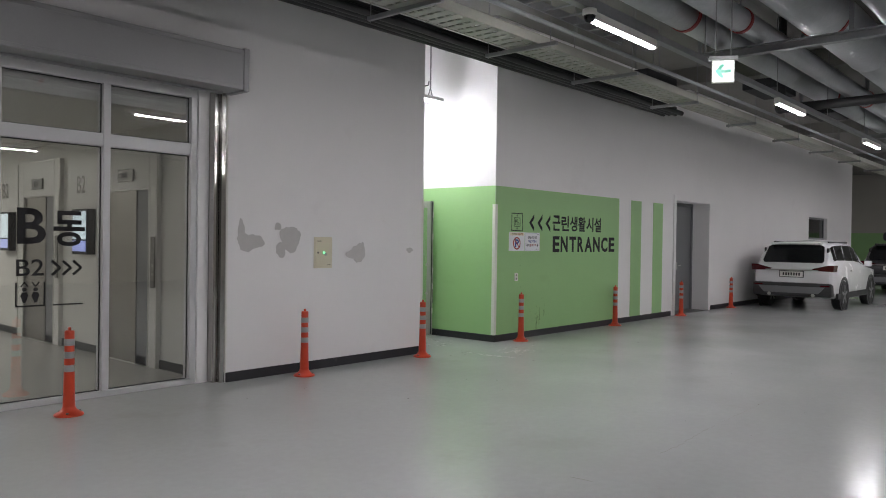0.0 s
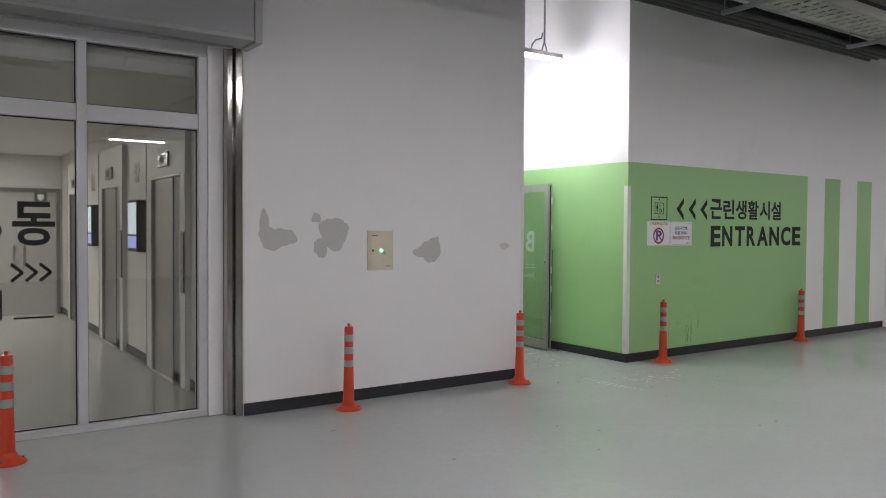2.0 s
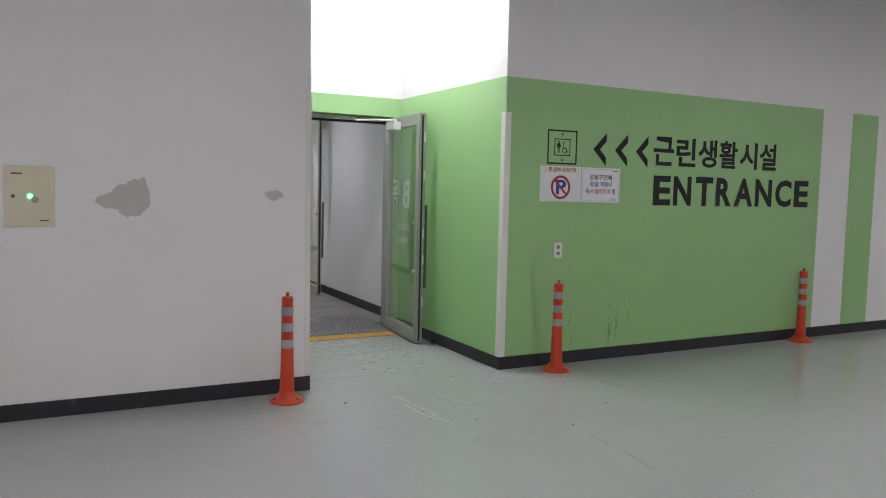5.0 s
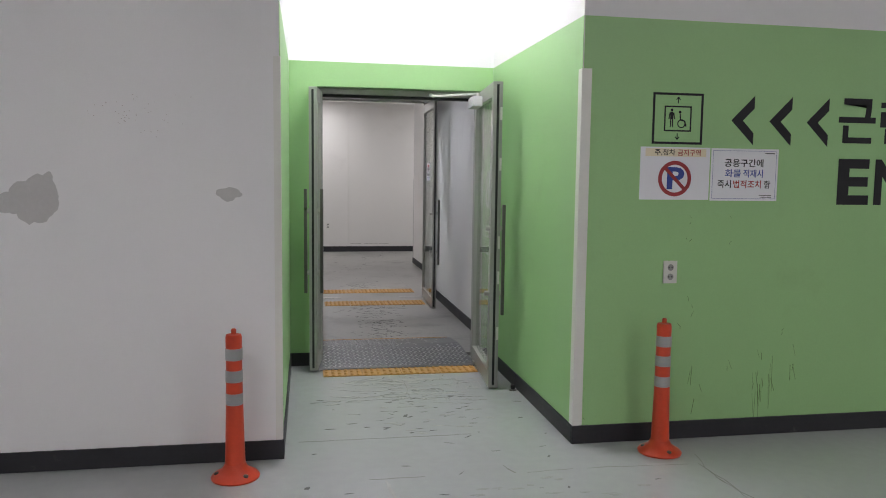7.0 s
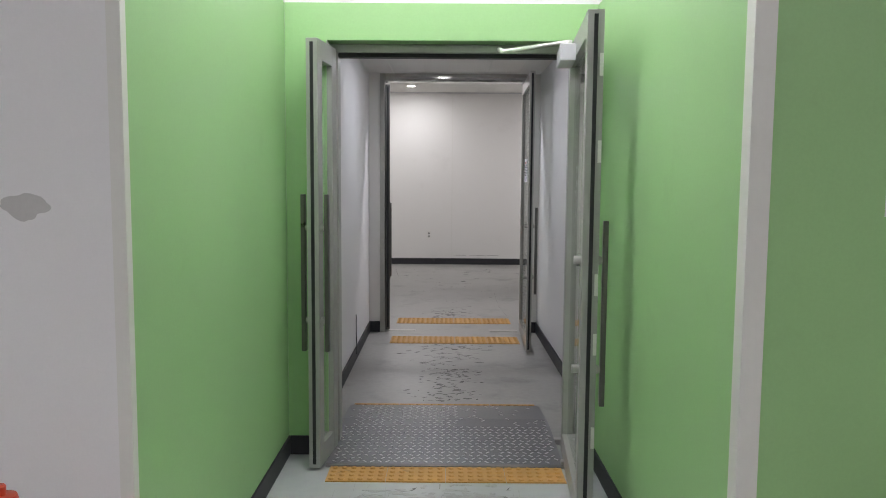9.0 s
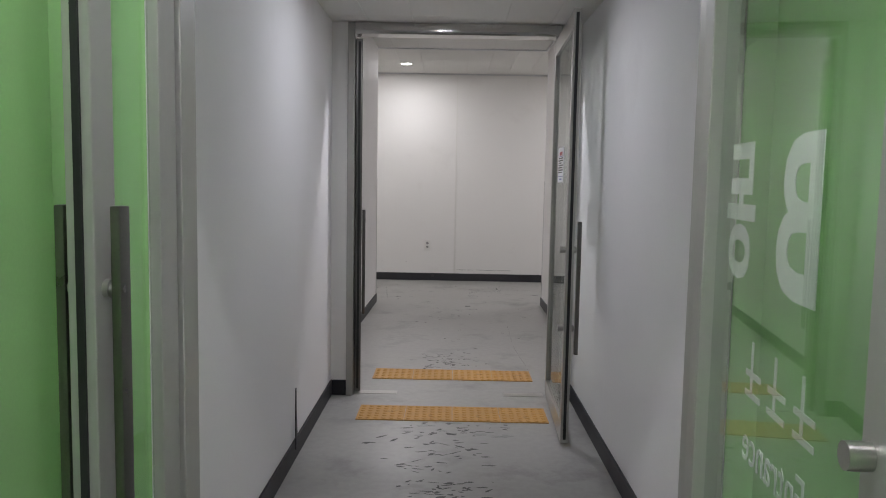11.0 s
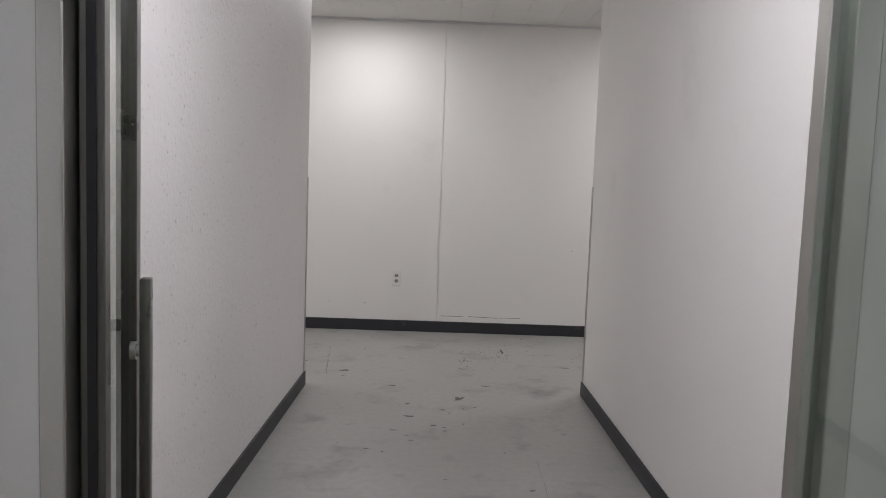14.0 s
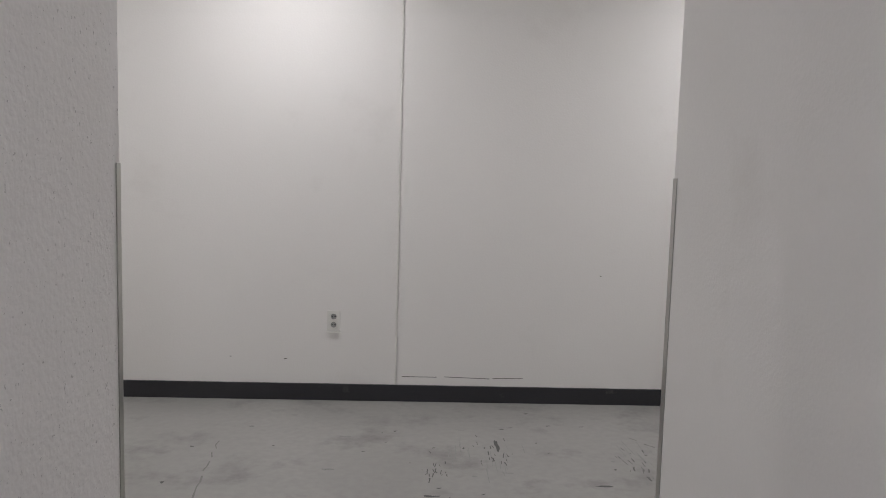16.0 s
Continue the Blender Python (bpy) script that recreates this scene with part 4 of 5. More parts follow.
for row in range(26):
    y = 8.385 + row * 0.0395
    z = np.interp(y, [p[0] for p in prof], [p[1] for p in prof])
    tilt = math.degrees(math.atan2(np.interp(y + 0.02, [p[0] for p in prof], [p[1] for p in prof]) - z, 0.02))
    for col in range(30):
        x = W0 + 0.04 + col * 0.04 + (row % 2) * 0.012
        worn = 0.03 if y < 8.88 else (0.15 if 7.12 < x < 7.75 else 0.85)
        if random.random() < worn:
            continue
        box(bm, -0.013, 0.013, -0.0034, 0.0034, -0.001, 0.0022, 0, pose(x, y, z, tilt, 0, 45 if (row + col) % 2 else -45))
tagged(part("tread_pattern", bm, TREAD, ramp, "raised tread bars"), kind="stuff")
for x, y in ((7.0, 8.72), (8.3, 8.72), (8.29, 8.38)):
    part("lug", boxes((x - 0.03, x + 0.03, y - 0.02, y + 0.02, 0.004, 0.035), bevel=0.004), STEEL, ramp)


def tactile_mesh():
    bm = boxes((-0.1485, 0.1485, -0.1485, 0.1485, 0, 0.006))
    for i in range(6):
        for j in range(6):
            bmesh.ops.create_cone(bm, cap_ends=True, segments=8, radius1=0.017, radius2=0.011, depth=0.005, matrix=Matrix.Translation(((i - 2.5) * 0.0485, (j - 2.5) * 0.0485, 0.0085)))
    return mesh_of("tactile_tile", bm, TACTILE)


TILE = tactile_mesh()
for x0, y0 in ((7.056, 8.153), (7.145, 11.384), (7.148, 12.364)):
    strip = thing("tactile_strip", "strip of four yellow studded tactile tiles on the floor", "tactile paving", "yellow tactile strips")
    for k in range(4):
        t = new("tile", TILE)
        t.parent = strip
        t.matrix_local = pose(x0 + 0.15 + k * 0.3, y0 + 0.15, 0.0, 0, 0, 90 * random.randint(0, 3))
strip = thing("tactile_strip", "strip of yellow tactile tiles behind the ramp", "tactile paving", "yellow tactile strips")
for k in range(4):
    t = new("tile", TILE)
    t.parent = strip
    t.matrix_local = pose(7.2 + k * 0.3, 9.325, 0)

# ---- lamp in the alcove ----
lamp = thing("batten_light", "lit white weatherproof batten light hung on a conduit", "lamp")
LYY, LZZ = 7.36, 3.70
part("housing", boxes((6.95, 8.13, LYY - 0.055, LYY + 0.055, LZZ + 0.02, LZZ + 0.085), bevel=0.018), PLASTIC, lamp, "", True)
part("diffuser", boxes((6.97, 8.1, LYY - 0.048, LYY + 0.048, LZZ - 0.005, LZZ + 0.019), bevel=0.009), ALCOVE, lamp, "glowing long diffuser", True)
for x in (7.25, 7.86):
    part("conduit", rod(bmesh.new(), (x, LYY, LZZ + 0.2), (x, LYY, TOP), 0.011), GALV, lamp)
    bm = bmesh.new()
    rod(bm, (x - 0.05, LYY, LZZ + 0.08), (x, LYY, LZZ + 0.21), 0.008)
    rod(bm, (x + 0.05, LYY, LZZ + 0.08), (x, LYY, LZZ + 0.21), 0.008)
    part("hanger_bracket", bm, GALV, lamp)
bm = bmesh.new()
pts = [(7.86 - 0.012, LZZ + 0.32), (7.83, LZZ + 0.25), (7.74, LZZ + 0.22), (7.68, LZZ + 0.16), (7.66, LZZ + 0.08)]
for a, b in zip(pts, pts[1:]):
    rod(bm, (a[0], LYY + 0.02, a[1]), (b[0], LYY + 0.02, b[1]), 0.009, 10)
part("flexible_cable", bm, GALV, lamp, "", True)

# ---- car park lights and services ----
def batten(x, y, first=None):
    if first:
        return copy_thing(first, pose(x, y, 3.4))
    t = thing("tube_light", "lit white tube light under a grey cable raceway", "lamp", "tube lights of the car park", m=pose(x, y, 3.4))
    part("housing", boxes((0, 1.2, -0.035, 0.035, 0.026, 0.1), bevel=0.006), PLASTIC, t)
    part("diffuser", boxes((0.04, 1.16, -0.029, 0.029, 0.0165, 0.0255), bevel=0.003), TUBE, t, "glowing tube", True)
    for s in (0.0, 1.18):
        part("end_cap", boxes((s, s + 0.02, -0.03, 0.03, 0.01, 0.0255), bevel=0.004), PLASTIC, t)
    return t


first = batten(4.78, 2.75)
for k in (-3, -2, -1, 1, 2, 3, 4, 5, 6):
    batten(4.78 + 4.8 * k, 2.75, first)
# second row behind the viewpoint, added to light the lower wall more evenly
for k in (-3, -2, -1, 0, 1, 2, 3, 4, 5, 6):
    batten(4.78 + 4.8 * k, -4.0, first)

run = thing("light_raceway", "long grey steel cable raceway hung above the tube lights", "raceway")
part("channel", boxes((-13.9, 39.7, 2.71, 2.79, 3.5, 3.56), bevel=0.004), GALV, run)
for k in range(22):
    x = -12 + k * 2.4
    part("hanger", rod(bmesh.new(), (x, 2.75, 3.56), (x, 2.75, TOP), 0.006, 8), GALV, run)
run = thing("light_raceway", "long grey steel cable raceway over the added second row of lights", "raceway")
part("channel", boxes((-13.9, 39.7, -4.04, -3.96, 3.5, 3.56), bevel=0.004), GALV, run)
for k in range(11):
    x = -12 + k * 4.8
    part("hanger", rod(bmesh.new(), (x, -4, 3.56), (x, -4, TOP), 0.006, 8), GALV, run)
run = thing("slim_conduit", "slim grey conduit run below the slab", "conduit")
part("pipe", rod(bmesh.new(), (-13.9, 3.62, 3.7), (39.7, 3.62, 3.7), 0.022), GALV, run)
for k in range(14):
    x = -11 + k * 3.4
    part("hanger", rod(bmesh.new(), (x, 3.62, 3.7), (x, 3.62, TOP), 0.005, 8), GALV, run)


def tray(label, y0, y1, z, x0, x1, perforated, material, hang=True):
    """A cable tray: two sides and a floor of rungs or of pierced plate."""
    t = thing("cable_tray", label, "cable tray")
    for y in (y0, y1):
        part("side_rail", boxes((x0, x1, y - 0.01, y + 0.01, z, z + 0.1), bevel=0.003), material, t)
    bm = bmesh.new()
    n = int((x1 - x0) / (0.14 if perforated else 0.3))
    for k in range(n):
        x = x0 + (k + 0.5) * (x1 - x0) / n
        w = 0.05 if perforated else 0.02
        box(bm, x - w, x + w, y0 + 0.011, y1 - 0.011, z + 0.004, z + 0.012)
        if perforated:
            for yy in np.linspace(y0 + 0.03, y1 - 0.05, 4):
                box(bm, x + w, x + w + 0.042, yy, yy + 0.03, z + 0.004, z + 0.012)
    tagged(part("tray_floor", bm, material, t, "pierced tray floor" if perforated else "tray rungs"), kind="stuff")
    return t


tray("pale pierced cable tray hung below the slab", 3.95, 4.33, 3.62, -13.5, 29, True, TRAYMAT)
tray("dark ladder cable tray hung below the slab", 3.3, 3.75, 3.86, -13.5, 7.2, False, GALV)
cables = thing("cable_bundle", "thick black cables strapped along the tray edge", "cables")
for k, (y, z, r) in enumerate(((4.66, 3.665, 0.038), (4.74, 3.66, 0.036), (4.83, 3.665, 0.038), (4.91, 3.66, 0.036), (4.7, 3.73, 0.032), (4.8, 3.73, 0.034))):
    xs = [-13.5 + i * (10.95 + 13.5 - 0.04 * k) / 59 for i in range(60)]
    bm = tube(bmesh.new(), [(x, y + 0.003 * math.sin(i * 1.7 + k), z + 0.003 * math.sin(i * 2.3 + 2 * k)) for i, x in enumerate(xs)], [r] * 60, 12)
    part("cable", bm, RUBBER, cables, "", True)
k = 0
for x in (-6.9, -5.1, -3.3, -1.4, 0.4, 2.2, 4.0, 5.78, 7.57, 9.8, 12.2, 14.6, 17.0, 19.4, 22, 25):
    b = thing("trapeze_bracket", "grey steel channel bracket hung on threaded rods", "bracket", "brackets under the cable tray")
    far = 4.64 if x < 10.5 else 4.4
    part("channel", boxes((x - 0.02, x + 0.02, 3.72 if x < 9 else 3.9, far, 3.575, 3.615), bevel=0.003), GALV, b)
    for y in (3.8 if x < 9 else 3.92, far - 0.03):
        part("threaded_rod", rod(bmesh.new(), (x, y, 3.56), (x, y, TOP), 0.005, 8), GALV, b)


def pipe(label, y, z, r, x0, x1, material, clamp=None, clamps=()):
    t = thing("service_pipe", label, "pipe")
    pts, radii = [], []
    for k in range(27):
        x = x0 + (x1 - x0) * k / 26
        pts += [(x - 0.01, y, z), (x, y, z), (x + 0.05, y, z), (x + 0.06, y, z)]
        radii += [r, r * 1.025, r * 1.025, r]
    bm = tube(bmesh.new(), pts, radii, 28)
    part("lagging", bm, material, t, "", True)
    for x in clamps:
        if clamp:
            part("clamp", rod(bmesh.new(), (x - 0.03, y, z), (x + 0.03, y, z), r + 0.012, 24), clamp, t, "red painted clamp ring")
        part("hanger", rod(bmesh.new(), (x, y, z + r), (x, y, TOP), 0.008, 8), GALV, t)
    return t


pipe("large foil-lagged service pipe with red clamps below the slab", 3.0, 4.08, 0.17, -13.9, 39.7, LAG, REDPAINT, (-9, -4, 1.5, 7.25, 13, 19, 25))
pipe("foil-lagged service pipe with red clamps below the slab", 2.52, 4.02, 0.13, -13.9, 39.7, LAG, REDPAINT, (-8, -3, 2.5, 7.6, 13.4, 19.4, 25.4))
pipe("very large foil-lagged service pipe below the slab", 1.95, 4.25, 0.29, -13.9, 39.7, LAG, REDPAINT, (-7, -1, 4, 8.7, 14, 20, 26))
pipe("very large foil-lagged service pipe below the slab", 1.15, 4.25, 0.29, -13.9, 39.7, LAG, REDPAINT, (-7, -1, 4, 9.2, 14, 20, 26))
pipe("slim grey sprinkler pipe below the slab", 0.4, 4.1, 0.06, -13.9, 39.7, GALV, None, (-5, 0, 5, 10, 15, 20))
pipe("slim grey sprinkler pipe below the slab", -0.1, 4.1, 0.08, -13.9, 39.7, GALV, None, (-5, 0, 5, 10, 15, 20))
for x in (-5.5, 1.0, 8.2, 12.3, 16.8, 22.5):
    b = thing("pipe_support", "grey steel channel beam under the service pipes", "beam", "beams under the pipes")
    part("channel", boxes((x - 0.05, x + 0.05, -0.6, 3.25, 3.77, 3.785), (x - 0.05, x + 0.05, -0.6, 3.25, 3.855, 3.87), (x - 0.006, x + 0.006, -0.6, 3.25, 3.785, 3.855)), GALV, b)
    for y in (-0.5, 1.55, 3.22):
        part("hanger", boxes((x - 0.02, x + 0.02, y - 0.02, y + 0.02, 3.87, TOP)), GALV, b)
for x, y in ((9.9, 4.75), (11.6, 3.5), (14.5, 3.4)):
    b = thing("black_duct", "short black sheet duct below the slab", "duct")
    part("duct", boxes((x - 0.5, x + 0.5, y - 0.25, y + 0.25, 3.95, 4.1), bevel=0.01), BLACK, b)
    for s in (-0.4, 0.4):
        part("hanger", rod(bmesh.new(), (x + s, y, 4.1), (x + s, y, TOP), 0.006, 8), GALV, b)
dr = thing("drain_pipe", "black plastic drain pipe with an elbow below the slab", "pipe")
bm = bmesh.new()
rod(bm, (11.2, 3.2, TOP), (11.2, 3.2, 3.62), 0.07)
rod(bm, (11.2, 3.2, 3.62), (11.2, -4, 3.66), 0.07)
bmesh.ops.create_uvsphere(bm, u_segments=16, v_segments=10, radius=0.085, matrix=Matrix.Translation((11.2, 3.2, 3.63)))
part("pipe", bm, RUBBER, dr, "", True)

t = exit_sign(6.55, 2.3, 3.13, 0.2, 0.215)
t.matrix_world = pose(6.3, 2.2, 3.075, 0, 0, -62)
for s in (-0.1, 0.1):
    part("hanger", rod(bmesh.new(), (s * 0.7, 0, 0.25), (s * 0.7, 0, TOP - 3.075), 0.006, 8), GALV, t)
cc = thing("security_camera", "white dome security camera hung from the raceway", "camera", m=pose(4.72, 2.72, 3.5))
part("mount", lathe(bmesh.new(), [(0.04, -0.06), (0.06, -0.05), (0.06, -0.01), (0.04, 0.0)], 24), PLASTIC, cc, "", True)
part("dome", lathe(bmesh.new(), [(0.01, -0.12), (0.033, -0.108), (0.046, -0.085), (0.05, -0.061)], 24), CARGLASS, cc, "dark glass dome", True)

# ---- steel door and small window in the entrance wall ----
DY = WY + 0.41
structure("wall_door_recess", boxes((14.7, 14.9, WY + 0.2, DY + 0.1, 0, 2.7)), WHITE, "white painted recess side beside the steel door")
structure("wall_door_recess", boxes((16.72, 16.92, WY + 0.2, DY + 0.1, 0, 2.7)), WHITE, "white painted recess side beside the steel door")
structure("wall_door_recess", boxes((14.9, 16.72, WY + 0.2, DY + 0.1, 2.5, 2.7)), WHITE, "white painted recess head over the steel door")
dr = thing("door_3", "closed grey steel double service door in a white recess", "door", kind="structure")
part("frame", boxes((14.901, 14.96, DY - 0.03, DY + 0.06, 0, 2.499), (16.66, 16.719, DY - 0.03, DY + 0.06, 0, 2.499), (14.96, 16.66, DY - 0.03, DY + 0.06, 2.44, 2.499)), DOORGREY, dr)
for x0, x1 in ((14.965, 15.807), (15.813, 16.655)):
    part("leaf", boxes((x0, x1, DY, DY + 0.045, 0.01, 2.435), bevel=0.003), DOORGREY, dr)
part("threshold", boxes((14.96, 16.66, WY + 0.02, DY + 0.05, 0, 0.008)), DARKSTEEL, dr)
part("handle", rod(boxes((15.86, 15.91, DY - 0.012, DY, 0.95, 1.13)), (15.885, DY - 0.045, 1.05), (16.01, DY - 0.045, 1.05), 0.011), STEEL, dr)
part("surround", boxes((14.78, 14.9, WY - 0.02, WY, 0, 2.62), (16.72, 16.84, WY - 0.02, WY, 0, 2.62), (14.9, 16.72, WY - 0.02, WY, 2.5, 2.62)), WHITE, dr)
wn = thing("window_2", "small dark window in the white wall", "window", kind="structure")
part("backing", boxes((24.7, 26.8, WY + 0.15, WY + 0.2, 1.76, 2.47)), BLACK, wn)
part("pane", boxes((24.76, 26.74, WY + 0.12, WY + 0.149, 1.82, 2.41)), CARGLASS, wn)
part("frame", boxes((24.7, 24.76, WY + 0.1, WY + 0.149, 1.76, 2.47), (26.74, 26.8, WY + 0.1, WY + 0.149, 1.76, 2.47), (24.76, 26.74, WY + 0.1, WY + 0.149, 1.76, 1.82), (24.76, 26.74, WY + 0.1, WY + 0.149, 2.41, 2.47)), DOORGREY, wn)


# ---- cars ----
def loft(bm, rows, n=10):
    """A body from cross sections: x, underside, waist height, roof height, half width at waist, half width at roof."""
    rings = []
    for x, zb, zw, zt, hw, ht in rows:
        half = [(hw * 0.86, zb), (hw * 0.97, zb + 0.1 * (zw - zb)), (hw, zb + 0.5 * (zw - zb)), (hw * 0.985, zw), (hw * 0.6 + ht * 0.4 - 0.02, zw + 0.25 * (zt - zw)),
                (ht + 0.03 * (zt > zw + 0.1), zw + 0.85 * (zt - zw)), (ht * 0.85, zw + 0.97 * (zt - zw)), (0, zt)]
        pts = [(y, z) for y, z in half] + [(-y, z) for y, z in reversed(half[:-1])]
        rings.append([bm.verts.new((x, y, z)) for y, z in pts])
    m = len(rings[0])
    for a, b in zip(rings, rings[1:]):
        for i in range(m):
            bm.faces.new((a[i], a[(i + 1) % m], b[(i + 1) % m], b[i]))
    bm.faces.new(rings[0])
    bm.faces.new(rings[-1][::-1])
    return bm


def car(x, y, paint, label, box_on_roof=False):
    """An estate car whose tail is at x and whose nose points along +x."""
    t = thing("car", label, "car", "parked cars", m=pose(x, y, 0))
    rows = [(0.0, 0.42, 0.98, 1.0, 0.84, 0.76), (0.06, 0.33, 1.02, 1.12, 0.89, 0.76), (0.2, 0.3, 1.04, 1.31, 0.92, 0.74), (0.42, 0.28, 1.05, 1.6, 0.94, 0.69), (0.7, 0.28, 1.05, 1.66, 0.945, 0.69),
            (1.4, 0.26, 1.03, 1.69, 0.945, 0.70), (2.2, 0.26, 1.01, 1.68, 0.945, 0.69), (2.75, 0.26, 1.0, 1.58, 0.945, 0.68), (3.3, 0.26, 1.0, 1.22, 0.945, 0.72), (3.6, 0.26, 0.98, 1.06, 0.94, 0.74),
            (4.2, 0.28, 0.92, 1.0, 0.92, 0.74), (4.6, 0.32, 0.8, 0.86, 0.84, 0.7), (4.76, 0.4, 0.68, 0.7, 0.7, 0.6)]
    ob = part("body", loft(bmesh.new(), rows), paint, t, "", True)
    part("tailgate_window", prism(bmesh.new(), [(-0.7, 0.06), (-0.66, 0), (0.66, 0), (0.7, 0.06), (0.64, 0.47), (0.56, 0.52), (-0.56, 0.52), (-0.64, 0.47)], 0, 0.04), CARGLASS, t, "dark tinted rear window").matrix_local = Matrix(((0, 0.6, -0.8, 0.085), (-1, 0, 0, 0), (0, 0.8, 0.6, 1.13), (0, 0, 0, 1)))
    part("rear_spoiler", boxes((0.24, 0.6, -0.56, 0.56, 1.585, 1.63), bevel=0.015), paint, t)
    part("rear_bumper", boxes((-0.05, 0.3, -0.9, 0.9, 0.33, 0.66), bevel=0.05), CARTRIM, t, "dark plastic rear bumper", True)
    sk = part("skid_plate", prism(bmesh.new(), [(-0.62, 0), (-0.76, 0.16), (0.76, 0.16), (0.62, 0)], 0, 0.02), DOORGREY, t, "grey bumper insert")
    sk.matrix_local = Matrix(((0, 0, -1, -0.045), (-1, 0, 0, 0), (0, 1, 0, 0.41), (0, 0, 0, 1)))
    part("number_plate", boxes((-0.03, 0.0, -0.26, 0.26, 0.80, 0.93), bevel=0.004), PLASTIC, t, "pale number plate")
    part("plate_frame", boxes((-0.02, 0.01, -0.28, 0.28, 0.785, 0.945), bevel=0.004), CARTRIM, t)
    part("plate_writing", boxes(*[(-0.033, -0.0305, -0.2 + k * 0.06, -0.165 + k * 0.06, 0.83, 0.9) for k in range(7)]), BLACK, t)
    part("chrome_strip", boxes((-0.04, 0.0, -0.6, 0.6, 0.955, 0.975), bevel=0.004), STEEL, t)
    for s in (-1, 1):
        lens = prism(bmesh.new(), [(s * 0.46, 1.0), (s * 0.5, 0.955), (s * 0.93, 0.94), (s * 0.945, 1.09), (s * 0.8, 1.085)], -0.015, 0.32)
        bmesh.ops.transform(lens, matrix=Matrix(((0, 0, 1, 0), (1, 0, 0, 0), (0, 1, 0, 0), (0, 0, 0, 1))), verts=lens.verts)
        part("tail_lamp", lens, CARLAMP, t, "dark red wedge tail lamp")
        part("pillar_trim", boxes((0.3, 0.4, min(s * 0.7, s * 0.745), max(s * 0.7, s * 0.745), 1.3, 1.5), bevel=0.015), CARTRIM, t)
        part("door_handle", boxes((1.55, 1.75, min(s * 0.935, s * 0.965), max(s * 0.935, s * 0.965), 0.93, 0.96), bevel=0.008), STEEL, t)
        part("reflector", boxes((-0.055, 0.0, min(s * 0.66, s * 0.86), max(s * 0.66, s * 0.86), 0.58, 0.615), bevel=0.005), CARLAMP, t)
        part("exhaust", rod(bmesh.new(), (-0.06, s * 0.5, 0.37), (0.2, s * 0.5, 0.37), 0.04), STEEL, t)
        glazed = [r for r in rows if 0.4 < r[0] < 3.31]
        for g, h in zip(glazed, glazed[1:]):
            bm = bmesh.new()
            quad = []
            for (gx, _, zw, zt, hw, ht), inset in ((g, 0.04), (h, -0.04)):
                quad += [(gx + inset, s * (hw * 0.6 + ht * 0.4 - 0.02), zw + 0.25 * (zt - zw)), (gx + inset, s * (ht + 0.03), zw + 0.82 * (zt - zw))]
            vs = [bm.verts.new((qx, qy + s * o, qz)) for o in (-0.01, 0.014) for qx, qy, qz in quad]
            for f in ((0, 1, 3, 2), (4, 6, 7, 5), (0, 4, 5, 1), (2, 3, 7, 6), (0, 2, 6, 4), (1, 5, 7, 3)):
                bm.faces.new([vs[i] for i in f])
            part("side_window", bm, CARGLASS, t, "dark tinted side window")
        part("roof_rail", boxes((0.7, 2.4, min(s * 0.62, s * 0.65), max(s * 0.62, s * 0.65), 1.62, 1.665), bevel=0.008), CARTRIM, t)
        part("door_mirror", boxes((2.95, 3.1, min(s * 0.93, s * 1.1), max(s * 0.93, s * 1.1), 1.03, 1.18), bevel=0.03), paint, t, "", True)
        part("sill_cladding", boxes((0.35, 4.2, min(s * 0.90, s * 0.957), max(s * 0.90, s * 0.957), 0.28, 0.42), bevel=0.01), CARTRIM, t)
        for wx in (0.92, 3.68):
            w = part("wheel", lathe(bmesh.new(), [(0.25, -0.115), (0.33, -0.112), (0.362, -0.08), (0.365, 0.08), (0.33, 0.112), (0.25, 0.115)], 32), RUBBER, t, "black tyre", True)
            w.matrix_local = pose(wx, s * 0.845, 0.365, 90, 0, 0)
            bm = lathe(bmesh.new(), [(0.245, -0.1), (0.25, -0.09), (0.25, 0.09), (0.245, 0.1)], 32)
            part("rim", bm, DARKSTEEL, w, "dark metal rim")
            bm = bmesh.new()
            for k in range(5):
                box(bm, -0.03, 0.03, 0.03, 0.235, -0.124, 0.124, 0.004, pose(0, 0, 0, 0, 0, 72 * k))
            rod(bm, (0, 0, -0.128), (0, 0, 0.128), 0.05)
            part("spokes", bm, GALV, w, "five grey spokes")
            arch = part("wheel_arch", ring(bmesh.new(), 0, 0, 0.405, 0.07, -0.01, 0.01, 32), CARTRIM, t)
            arch.matrix_local = pose(wx, s * 0.948, 0.365, 90, 0, 0)
    if box_on_roof:
        part("roof_box", boxes((0.5, 2.3, -0.4, 0.4, 1.74, 2.05), bevel=0.1), CARTRIM, t, "black roof box", True)
    return t


car(18.55, 5.17, CARWHITE, "white sport utility car parked by the wall")
car(27.0, 4.6, CARBLACK, "black estate car with a roof box", True)

